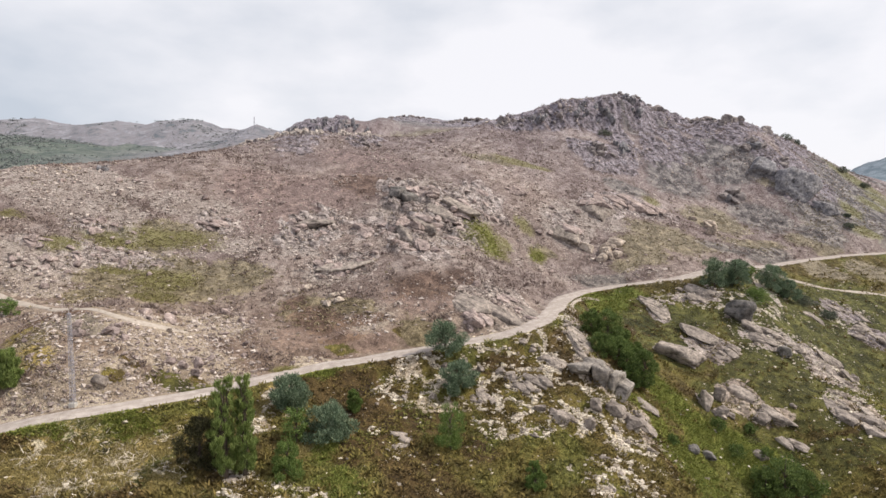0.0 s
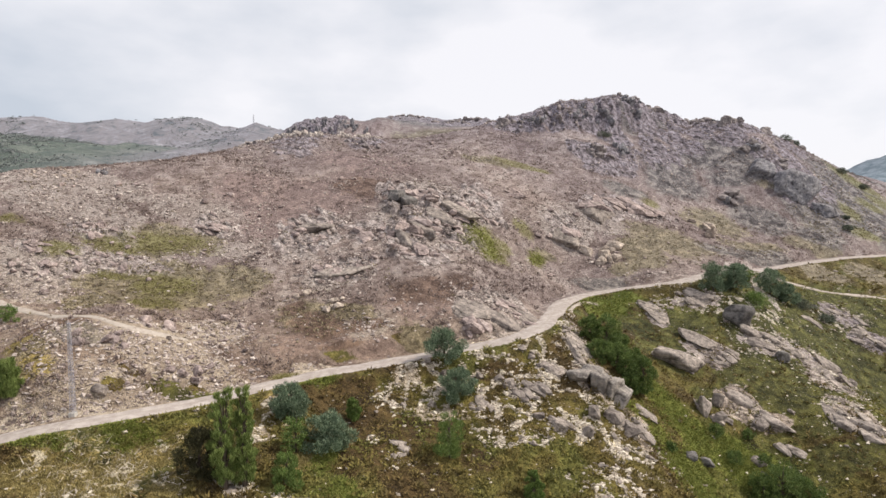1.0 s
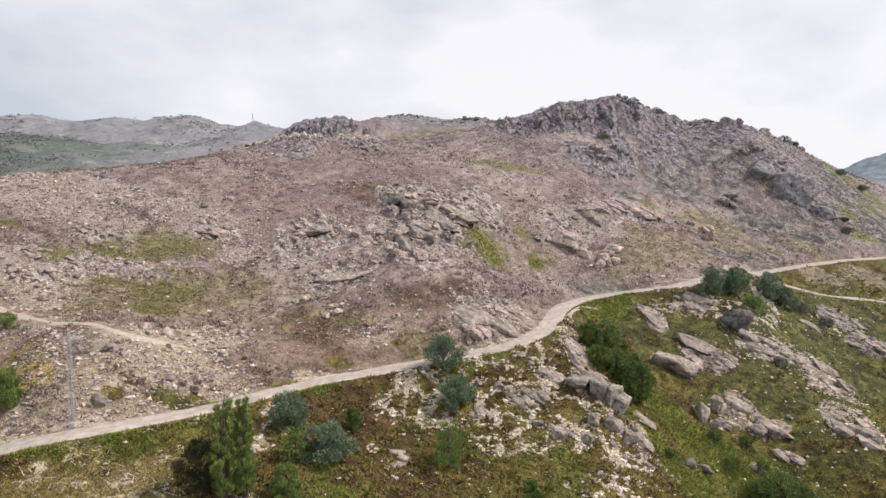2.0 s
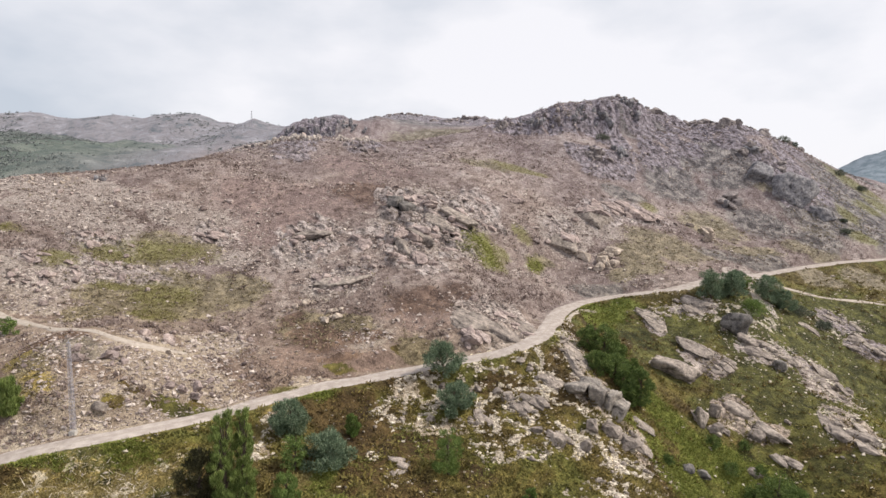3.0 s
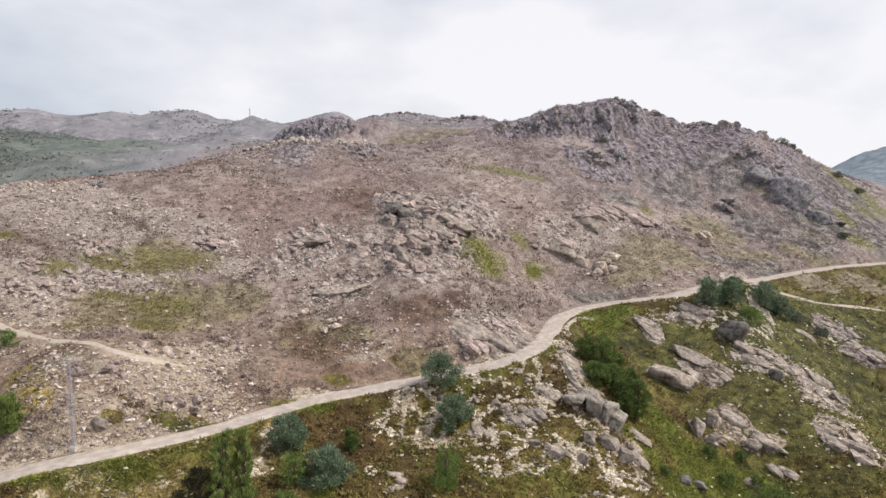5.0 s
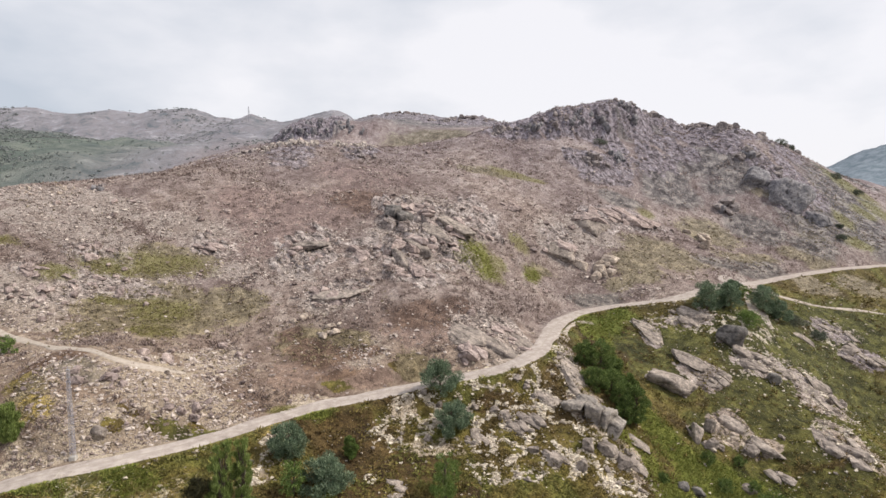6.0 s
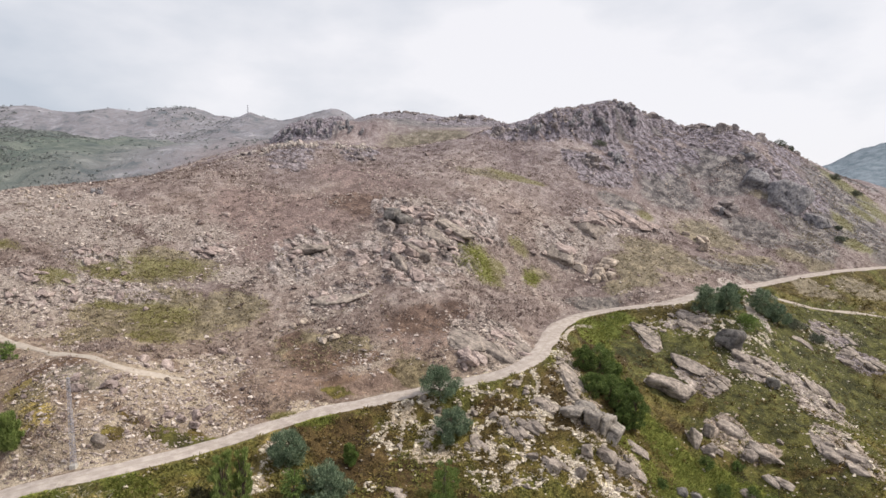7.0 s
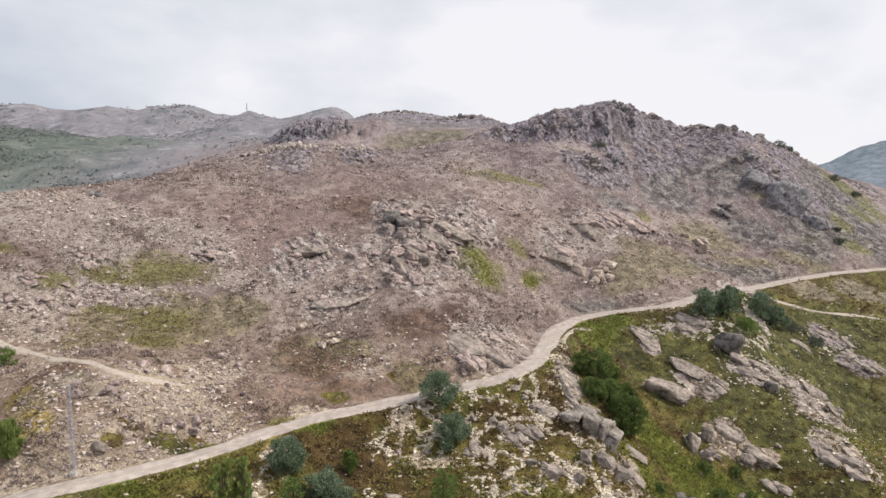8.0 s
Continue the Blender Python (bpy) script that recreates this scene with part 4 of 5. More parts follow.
ribbon("side_track", spur_line, 0.6, 0.10, SAND, "narrow dirt track through green heath", "path", 0.35)


ribbon("sandy_gap", sandy_line, 1.3, 0.10, SAND, "trodden sandy gap between the roadside trees", "path", 0.5)
ribbon("bypath", bypath_line, 0.55, 0.10, SAND, "short trodden path below the road bend", "path", 0.2)


# ==== rocks
def rock_mesh(name, seed, material, cuts=13, fine=2, near=0.52, worn=False):
    """A blocky boulder of about one metre's radius, cut by planes and roughened."""
    rng = np.random.RandomState(seed)
    bm = bmesh.new()
    bmesh.ops.create_icosphere(bm, subdivisions=fine, radius=1.0)
    co = np.array([v.co[:] for v in bm.verts])
    box = np.concatenate([np.eye(3), -np.eye(3)]) + rng.randn(6, 3) * 0.28
    n = np.concatenate([box, rng.randn(cuts - 6, 3)])
    n /= np.linalg.norm(n, axis=1)[:, None]
    far = np.concatenate([rng.uniform(near, near + 0.26, 6), rng.uniform(0.68, 0.95, cuts - 6)])
    lean = co @ n.T
    r = np.where(lean > 0.05, far[None, :] / np.maximum(lean, 0.05), 9.0)
    r = np.minimum(np.sort(r, axis=1)[:, 0], 1.3)
    for k, v in enumerate(bm.verts):
        p = v.co.copy()
        if worn:
            r[k] *= 1 + 0.06 * noise.noise(p * 9.0 + Vector((seed, 3, 0))) - 0.10 * max(0.0, 1 - abs(noise.noise(Vector((p.x * 1.5, p.y * 4.5, seed)))) * 9)
        wobble = 1 + 0.07 * noise.noise(p * 2.1 + Vector((seed, 0, 0))) + 0.05 * noise.noise(p * 5.3 + Vector((0, seed, 0)))
        v.co = p * float(r[k]) * wobble
    me = bpy.data.meshes.new(name)
    bm.to_mesh(me)
    bm.free()
    me.materials.append(material)
    me.polygons.foreach_set("use_smooth", np.full(len(me.polygons), worn))
    return me


ROCKS = {
    "granite": [rock_mesh("rock", 10 + k, GRANITE, 11) for k in range(9)],
    "slab": [rock_mesh("rock", 30 + k, SLAB, 10) for k in range(9)],
    "crag": [rock_mesh("rock", 50 + k, CRAG, 8) for k in range(9)],
    "ledge": [rock_mesh("rock", 130 + k, CRAG, 8) for k in range(6)],
    "cliff": [rock_mesh("rock", 90 + k, BLUE, 8) for k in range(6)],
    "teeth": [rock_mesh("rock", 150 + k, HOARY, 8) for k in range(6)],
    "rubble": [rock_mesh("rock", 70 + k, BLEACHED, 11) for k in range(5)],
}
ROCK_LOOKS = {
    # height, tilt, sunk, label
    "granite": (0.55, 7, 0.34, "pale granite outcrop of long cracked blocks in heath"),
    "slab": (0.50, 12, 0.40, "pinkish granite slabs breaking out of the brown slope"),
    "crag": (1.25, 7, 0.60, "grey weathered granite crag of upright cracked blocks"),
    "cliff": (2.3, 4, 0.62, "grey granite cliff of tall fluted columns below the summit"),
    "ledge": (0.6, 5, 0.40, "low grey granite ledges in bands along the ridge"),
    "teeth": (1.15, 12, 0.40, "row of small whitish granite teeth along the crest"),
    "rubble": (0.7, 25, 0.30, "small heap of pale loose boulders on scrub"),
}
rock_rng = random.Random(5)


def ground_slope(x, y, reach=1.5):
    return ((ground_height(x + reach, y) - ground_height(x - reach, y)) / (2 * reach),
            (ground_height(x, y + reach) - ground_height(x, y - reach)) / (2 * reach))


def outcrop(kind, x, y, wide, deep, count, size):
    high, tilt, sunk, label = ROCK_LOOKS[kind]
    base = thing("rock_outcrop", x, y, height_at(x, y), label, "rock outcrop", kind + " outcrops on the hillside")
    px, py, ps = [], [], []
    for k in range(count):
        a, r = rock_rng.uniform(0, 2 * math.pi), math.sqrt(rock_rng.random())
        px.append(x + wide * r * math.cos(a))
        py.append(y + deep * r * math.sin(a))
        ps.append(size * {"crag": 0.85, "cliff": 0.75}.get(kind, 1.0) * rock_rng.uniform(0.5, 1.35) * (1.25 - 0.5 * r))
    pz = ground_height(np.array(px), np.array(py))
    gx1, gy1 = ground_slope(np.array(px), np.array(py))
    for k in range(count):
        ob = new("rock", ROCKS[kind][rock_rng.randrange(len(ROCKS[kind]))])
        s = ps[k]
        lies = kind in ("granite", "slab")
        long = rock_rng.uniform(1.2, 2.1) if lies or kind == "ledge" else rock_rng.uniform(0.9, 1.4)
        h = s * high * rock_rng.uniform(0.8, 1.25)
        up = Vector((-float(gx1[k]), -float(gy1[k]), 1.0)) if lies else Vector((-0.3 * float(gx1[k]), -0.3 * float(gy1[k]), 1.0))
        up = (up.normalized() + Vector((rock_rng.gauss(0, tilt), rock_rng.gauss(0, tilt), 0)) * 0.0175).normalized()
        turn = radians(rock_rng.gauss(-48, 16)) if lies else rock_rng.gauss(0, 0.25) if kind == "ledge" else rock_rng.uniform(0, 6.28)
        ob.parent = base
        ob.location = (px[k] - x, py[k] - y, float(pz[k]) - base.location.z + h * (0.5 - sunk))
        ob.rotation_euler = (up.to_track_quat("Z", "Y").to_matrix() @ Matrix.Rotation(turn, 3, "Z")).to_euler()
        ob.scale = (s * long, s, h)


def boulder(x, y, wide, deep, high, tilt, turn, tone):
    stone, near = {"pale": (GRANITE, 0.60), "grey": (GREY, 0.57), "dark": (DARK, 0.74), "crag": (BLUE, 0.63)}[tone]
    rock = rock_mesh("boulder", int(abs(x) * 7) + 3, stone, 15 if tone == "crag" else 11, 4, near, True)
    ob = new("boulder", rock)
    ob.scale = (wide, deep, high)
    ob.rotation_euler = (0, radians(tilt), radians(turn))
    ob.location = (x, y, height_at(x, y) + high * (-0.22 if tone == "crag" else 0.45))
    words = {"pale": "large pale granite boulder lying in heath", "grey": "tall grey rounded granite block beside the gully",
             "crag": "big bluish grey granite block on the burnt slope",
             "dark": "dark weathered rounded granite boulder on the slope"}[tone]
    tagged(ob, words, "boulder", "large boulders")


def flat_boulder(x, y, long, wide, high, turn):
    """A long sheet of granite lying along the slope."""
    ob = new("flat_boulder", rock_mesh("flat_boulder", int(abs(x) * 5 + y) + 11, GRANITE, 10, 4, 0.58, True))
    sx, sy = ground_slope(np.array([x]), np.array([y]), 3.0)
    up = Vector((-float(sx[0]), -float(sy[0]), 1.0)).normalized()
    along = Vector((math.cos(radians(turn)), math.sin(radians(turn)), 0))
    along = (along - up * along.dot(up)).normalized()
    ob.rotation_euler = Matrix((along, up.cross(along), up)).transposed().to_euler()
    ob.scale = (long * 0.60, wide * 0.60, high * 0.62)
    ob.location = (x, y, height_at(x, y) + high * 0.02)
    tagged(ob, "long pale granite slab lying bare on the slope", "boulder", "granite slabs")


outcrop('cliff', 53.0, 218.5, 9.0, 2.6, 18, 1.45)
outcrop('cliff', 71.5, 227.0, 4.6, 3.0, 9, 1.55)
outcrop('crag', 40.0, 217.5, 6.0, 2.2, 12, 1.45)
outcrop('crag', 70.0, 233.5, 5.7, 2.4, 10, 1.35)
outcrop('crag', 85.0, 240.0, 4.7, 4.0, 9, 1.60)
outcrop('cliff', 62.0, 209.0, 2.6, 4.0, 6, 1.50)
outcrop('crag', 53.0, 203.0, 5.5, 2.6, 10, 1.60)
outcrop('cliff', 33.0, 217.5, 5.0, 1.8, 10, 1.20)
outcrop('crag', 23.5, 217.0, 5.6, 2.4, 20, 1.30)
outcrop('crag', 102.0, 241.0, 6.0, 4.0, 16, 1.70)
outcrop('crag', 108.0, 228.0, 8.0, 5.0, 12, 1.70)
outcrop('crag', 109.9, 212.1, 4.3, 3.6, 6, 2.09)
outcrop('crag', 95.3, 197.6, 3.5, 3.1, 4, 2.24)
outcrop('crag', 126.0, 242.0, 8.0, 10.0, 14, 1.80)
outcrop('crag', 116.0, 207.5, 7.0, 3.0, 9, 1.60)
outcrop('crag', 144.0, 250.0, 6.0, 4.0, 8, 1.60)
outcrop('cliff', -63.0, 299.0, 13.0, 7.0, 30, 1.50)
outcrop('cliff', -76.0, 302.0, 4.0, 4.0, 10, 1.50)
outcrop('teeth', -62.5, 197.5, 4.0, 2.0, 20, 0.80)
outcrop('teeth', -55.0, 199.0, 4.2, 1.8, 26, 0.85)
outcrop('teeth', -47.5, 199.5, 4.6, 2.2, 40, 0.95)
outcrop('teeth', -42.0, 196.0, 3.4, 2.2, 22, 0.85)
outcrop('teeth', -32.0, 198.0, 2.6, 2.0, 16, 0.85)
outcrop('teeth', -25.0, 199.5, 4.2, 2.2, 30, 0.85)
outcrop('teeth', -54.0, 190.0, 1.6, 1.2, 7, 0.80)
outcrop('cliff', -83.7, 148.6, 1.3, 1.1, 5, 0.85)
outcrop('crag', -24.8, 192.2, 5.4, 10.2, 12, 1.27)
outcrop('crag', -60.7, 195.2, 4.7, 8.4, 8, 1.08)
outcrop('ledge', -32.0, 420.0, 30.0, 16.0, 46, 1.50)
outcrop('ledge', 14.0, 374.0, 26.0, 14.0, 44, 1.50)
outcrop('cliff', -44.0, 301.0, 8.0, 5.0, 12, 1.40)
outcrop('crag', -83.9, 149.0, 1.6, 1.6, 6, 0.95)
outcrop('rubble', -93.9, 145.8, 7.0, 4.7, 18, 0.70)
outcrop('slab', -11.5, 155.7, 4.4, 3.6, 7, 1.10)
outcrop('slab', -3.4, 152.3, 6.7, 8.2, 15, 1.10)
outcrop('slab', 1.5, 139.9, 4.5, 7.0, 10, 1.10)
outcrop('slab', -6.5, 138.0, 2.2, 4.5, 6, 2.20)
outcrop('slab', -6.0, 155.0, 4.0, 3.0, 5, 1.90)
outcrop('slab', 4.0, 152.0, 3.4, 4.5, 6, 1.80)
outcrop('slab', 9.1, 157.2, 5.7, 7.3, 10, 1.20)
outcrop('slab', -8.4, 132.9, 3.4, 6.6, 8, 1.15)
outcrop('slab', -4.6, 125.5, 4.0, 2.6, 8, 1.27)
outcrop('slab', -30.6, 138.3, 5.3, 6.8, 11, 1.10)
outcrop('slab', -20.1, 118.2, 5.7, 2.9, 9, 1.47)
outcrop('slab', -16.5, 135.9, 3.8, 5.7, 8, 1.56)
outcrop('slab', 33.5, 159.7, 3.6, 3.0, 5, 2.07)
outcrop('slab', 44.4, 173.2, 5.1, 4.1, 4, 2.89)
outcrop('slab', 56.7, 178.6, 8.6, 4.7, 12, 2.24)
outcrop('slab', 20.7, 167.4, 3.1, 3.0, 6, 1.44)
outcrop('slab', -50.8, 134.9, 4.9, 2.9, 12, 1.00)
outcrop('slab', -70.3, 125.3, 6.0, 2.6, 14, 0.90)
outcrop('slab', -79.5, 116.8, 4.2, 1.7, 8, 0.85)
outcrop('slab', -64.3, 117.1, 9.4, 3.3, 14, 0.90)
outcrop('slab', -76.4, 112.0, 4.9, 1.9, 9, 0.85)
outcrop('slab', 10.6, 108.3, 6.1, 4.5, 14, 1.10)
outcrop('slab', 5.1, 103.4, 3.3, 1.6, 5, 1.33)
outcrop('rubble', -39.2, 86.8, 8.6, 5.9, 60, 0.30)
outcrop('rubble', -31.3, 83.2, 4.2, 2.4, 30, 0.28)
outcrop('rubble', -41.6, 78.5, 5.8, 2.6, 40, 0.30)
outcrop('rubble', -26.6, 112.1, 2.1, 1.4, 5, 0.84)
outcrop('rubble', -20.0, 108.2, 2.6, 1.7, 6, 0.98)
outcrop('rubble', 77.5, 177.0, 4.3, 4.0, 6, 1.79)
outcrop('rubble', 44.2, 154.2, 7.4, 3.7, 8, 2.21)
outcrop('granite', 21.5, 95.2, 1.1, 1.4, 3, 0.79)
outcrop('granite', 28.7, 85.6, 2.1, 1.9, 5, 1.23)
outcrop('granite', 20.9, 92.4, 1.1, 1.1, 3, 0.84)
outcrop('granite', 13.0, 88.3, 3.2, 1.4, 6, 1.17)
outcrop('granite', 16.8, 82.8, 1.1, 1.1, 2, 1.06)
outcrop('granite', 16.8, 92.7, 1.9, 1.5, 5, 0.94)
outcrop('granite', 45.1, 100.1, 1.4, 2.2, 2, 1.53)
outcrop('granite', 47.1, 98.0, 1.5, 1.2, 2, 1.27)
outcrop('granite', 56.6, 93.8, 1.4, 1.2, 3, 1.14)
outcrop('granite', 49.8, 91.7, 1.0, 1.7, 2, 1.33)
outcrop('granite', 78.7, 115.5, 4.0, 5.0, 4, 1.98)
outcrop('granite', 67.1, 97.6, 2.7, 2.0, 4, 1.51)
outcrop('granite', 70.7, 93.9, 1.5, 1.8, 3, 1.27)
outcrop('granite', 53.9, 113.4, 2.7, 1.7, 4, 1.26)
outcrop('granite', 96.1, 132.4, 4.2, 3.1, 5, 1.96)
outcrop('granite', 65.0, 117.7, 5.2, 2.6, 9, 1.52)
outcrop('granite', 55.8, 130.3, 5.2, 2.0, 7, 1.47)
outcrop('granite', -5.2, 72.7, 1.3, 1.6, 4, 0.82)
outcrop('granite', 5.9, 85.0, 2.0, 1.4, 5, 0.94)
boulder(109.2, 213.0, 3.4, 3.0, 2.2, 10, -20, 'crag')
boulder(92.8, 196.3, 2.2, 2.4, 2.4, 4, 0, 'crag')
boulder(116.4, 201.4, 9.2, 7.5, 8.4, 30, -25, 'crag')
boulder(108.6, 206.6, 4.4, 4.4, 4.2, 22, 20, 'crag')
boulder(123.4, 195.8, 4.6, 3.8, 3.0, 24, -40, 'crag')
boulder(21.4, 91.1, 2.0, 2.1, 1.4, 4, -24, 'grey')
boulder(24.5, 90.7, 1.6, 2.4, 2.1, 6, -36, 'grey')
boulder(26.3, 90.7, 1.4, 2.2, 2.1, 8, -36, 'grey')
boulder(27.8, 90.0, 1.4, 1.9, 1.9, 8, -36, 'grey')
boulder(23.6, 92.8, 1.9, 2.0, 1.4, 4, -24, 'grey')
boulder(22.2, 85.4, 1.0, 1.0, 1.3, 8, -10, 'pale')
boulder(25.4, 85.9, 1.5, 1.2, 1.2, 14, -30, 'pale')
boulder(20.5, 82.0, 0.8, 0.7, 1.1, 10, 10, 'pale')
boulder(27.6, 84.8, 1.4, 1.2, 1.1, 20, -30, 'pale')
boulder(16.6, 82.3, 1.2, 1.0, 1.0, 8, 0, 'pale')
boulder(14.0, 83.6, 1.0, 0.7, 0.5, 5, -20, 'pale')
boulder(44.2, 98.6, 1.2, 1.4, 2.0, 6, 0, 'pale')
boulder(47.5, 101.0, 0.9, 1.1, 1.7, 4, 20, 'pale')
boulder(46.4, 97.4, 1.5, 1.1, 1.2, 4, 20, 'pale')
boulder(61.8, 122.9, 2.7, 2.4, 2.5, 12, 10, 'dark')
boulder(65.8, 114.0, 1.3, 1.2, 1.2, 0, 0, 'dark')
boulder(40.0, 88.0, 1.2, 0.9, 0.7, 15, -20, 'dark')
boulder(-43.1, 74.0, 1.3, 0.8, 0.8, 0, 0, 'pale')
flat_boulder(32.4, 158.0, 8.5, 5.5, 3.4, -35)
flat_boulder(43.1, 170.5, 11.0, 7.5, 3.6, -40)
boulder(37.3, 87.1, 0.9, 0.7, 0.8, 0, 0, 'dark')
flat_boulder(-20.0, 117.5, 10.5, 3.4, 1.7, -4)
flat_boulder(5.4, 106.4, 8.5, 5.0, 1.1, -30)
flat_boulder(11.0, 105.0, 8.0, 4.0, 1.0, -20)
flat_boulder(-7.6, 130.5, 9.0, 3.6, 3.0, -68)
flat_boulder(-4.4, 137.5, 10.5, 4.0, 2.6, -60)
flat_boulder(-0.6, 146.0, 11.5, 4.4, 2.4, -52)
flat_boulder(4.6, 150.5, 10.0, 3.8, 2.2, -48)
flat_boulder(-30.0, 139.0, 8.0, 3.0, 1.8, -15)
boulder(-11.4, 152.0, 2.3, 2.0, 1.7, 8, -20, 'dark')
boulder(-8.6, 150.4, 1.9, 1.7, 1.3, 4, 20, 'dark')
flat_boulder(45.6, 126.2, 10.0, 3.6, 0.9, -85)
flat_boulder(50.6, 116.7, 7.3, 2.8, 1.0, -38)
flat_boulder(53.2, 112.1, 4.7, 2.2, 0.9, -23)
flat_boulder(52.4, 102.6, 5.5, 2.6, 1.7, -48)
flat_boulder(55.8, 98.5, 6.3, 2.6, 1.6, -50)
flat_boulder(53.3, 97.6, 2.6, 2.2, 1.3, -46)
flat_boulder(73.5, 114.0, 4.0, 2.4, 0.8, -58)
flat_boulder(73.9, 110.9, 5.6, 2.4, 0.8, -66)
flat_boulder(78.2, 113.6, 3.2, 2.0, 0.7, -49)
flat_boulder(66.0, 99.9, 5.6, 1.1, 0.6, -95)
flat_boulder(66.8, 98.9, 6.7, 1.1, 0.6, -97)
flat_boulder(67.2, 97.2, 4.9, 1.0, 0.6, -93)
flat_boulder(71.2, 98.4, 3.8, 1.5, 0.8, -92)
flat_boulder(71.2, 95.8, 4.5, 1.5, 0.8, -93)
flat_boulder(94.0, 141.2, 4.9, 2.2, 1.3, -40)
flat_boulder(98.3, 138.7, 4.0, 2.0, 0.8, -67)
flat_boulder(96.9, 132.4, 6.0, 2.2, 0.9, -61)
flat_boulder(83.3, 133.4, 5.1, 2.0, 0.8, -33)
flat_boulder(67.5, 119.2, 3.5, 3.0, 0.8, -55)
flat_boulder(31.7, 90.2, 4.5, 2.2, 0.9, -23)
flat_boulder(22.9, 100.5, 11.9, 4.2, 0.9, -72)
flat_boulder(15.0, 109.5, 6.5, 4.0, 0.8, -30)
flat_boulder(44.3, 110.4, 9.6, 5.6, 4.0, -36)


# ==== small stones, scrub, heather: too many to count
CHIP_V = np.array([(1, 0, 0), (-1, 0, 0), (0, 1, 0), (0, -1, 0), (0, 0, 1), (0, 0, -1)], float) + np.array([0.22, 0.22, 0.22])
CHIP_F = np.array([(0, 2, 4), (2, 1, 4), (1, 3, 4), (3, 0, 4), (2, 0, 5), (1, 2, 5), (3, 1, 5), (0, 3, 5)])


def turns(rng, n):
    q = rng.randn(n, 4)
    q /= np.linalg.norm(q, axis=1)[:, None]
    w, x, y, z = q.T
    return np.stack([np.stack([1 - 2 * (y * y + z * z), 2 * (x * y - z * w), 2 * (x * z + y * w)], 1),
                     np.stack([2 * (x * y + z * w), 1 - 2 * (x * x + z * z), 2 * (y * z - x * w)], 1),
                     np.stack([2 * (x * z - y * w), 2 * (y * z + x * w), 1 - 2 * (x * x + y * y)], 1)], 1)


def spread(rng, count, x0, x1, y0, y1, density):
    """Places picked by a density function of 0 to 1, thicker towards the front."""
    out = []
    while sum(len(o) for o in out) < count:
        u = rng.rand(count)
        y = y0 * (y1 / y0) ** u
        half = 0.80 * y + 6
        x = rng.uniform(-1, 1, count) * half
        keep = (x > x0) & (x < x1)
        x, y = x[keep], y[keep]
        ok = rng.rand(len(x)) < density(x, y)
        out.append(np.stack([x[ok], y[ok]], 1))
    return np.concatenate(out)[:count]


def stones(name, rng, places, sizes, material, label):
    n = len(places)
    jitter = CHIP_V[None] * rng.uniform(0.55, 1.2, (n, 6, 3)) + rng.uniform(-0.25, 0.25, (n, 6, 3))
    scale = np.stack([rng.uniform(0.8, 1.5, n), rng.uniform(0.7, 1.2, n), rng.uniform(0.45, 0.9, n)], 1) * sizes[:, None]
    m = turns(rng, n)
    v = np.einsum("nij,nkj->nki", m, jitter)
    v = v * scale[:, None, :]
    z = ground_height(places[:, 0], places[:, 1])
    v += np.stack([places[:, 0], places[:, 1], z + sizes * 0.12], 1)[:, None, :]
    f = CHIP_F[None] + (np.arange(n) * 6)[:, None, None]
    ob = mesh_object(name, v.reshape(-1, 3), f.reshape(-1, 3), material)
    return tagged(ob, label, "stones", kind="stuff")


def tufts(name, rng, places, sizes, blades, material, label, category, upright, thin, loose=0.35):
    """Low plants: each a dome of small leaf sprays."""
    n = len(places)
    z = ground_height(places[:, 0], places[:, 1])
    a = rng.uniform(0, 2 * math.pi, (n, blades))
    r = np.sqrt(rng.rand(n, blades))
    s = sizes[:, None]
    root = np.stack([places[:, 0:1] + np.cos(a) * r * s * 0.8, places[:, 1:2] + np.sin(a) * r * s * 0.8,
                     z[:, None] + s * 0.55 * (1 - r) - 0.04], -1)
    out = np.stack([np.cos(a) * r, np.sin(a) * r, np.full_like(a, upright)], -1) + rng.randn(n, blades, 3) * 0.35
    out /= np.linalg.norm(out, axis=2)[..., None]
    side = np.cross(out, np.array([0, 0, 1.0]) + rng.randn(n, blades, 3) * loose)
    side /= np.linalg.norm(side, axis=2)[..., None]
    long = s[..., None] * rng.uniform(0.45, 0.95, (n, blades, 1))
    tri = np.stack([root - side * long * thin, root + side * long * thin, root + out * long], 2)
    f = np.arange(n * blades * 3).reshape(-1, 3)
    ob = mesh_object(name, tri.reshape(-1, 3), f, material)
    return tagged(ob, label, category, kind="stuff")


def off_paths(x, y):
    """1 away from the footpaths, 0 on them."""
    clear = np.ones(len(x))
    for line in (path_line, spur_line, bypath_line, sandy_line):
        d = ((x[:, None] - line[None, ::2, 0]) ** 2 + (y[:, None] - line[None, ::2, 1]) ** 2).min(1)
        clear = np.where(d < 1.6 ** 2, 0.0, clear)
    return clear


def hill_stones(x, y):
    far, _, side = road_place(x, y)
    p = np.maximum(cover("pale", x, y) * 0.8, (0.8 - 0.2 * cover("rust", x, y)) * smooth(0.16 - 0.3 * cover("rust", x, y), 0.5, fbm(x, y, 9, 4)))
    soft = np.maximum(cover("grass", x, y), np.maximum(0.75 * cover("olive", x, y), cover("heathland", x, y)))
    return np.where((far > 2.6) & (side > 0), np.clip(0.07 + 0.85 * p, 0, 1) * (1 - 0.85 * soft) * off_paths(x, y), 0)


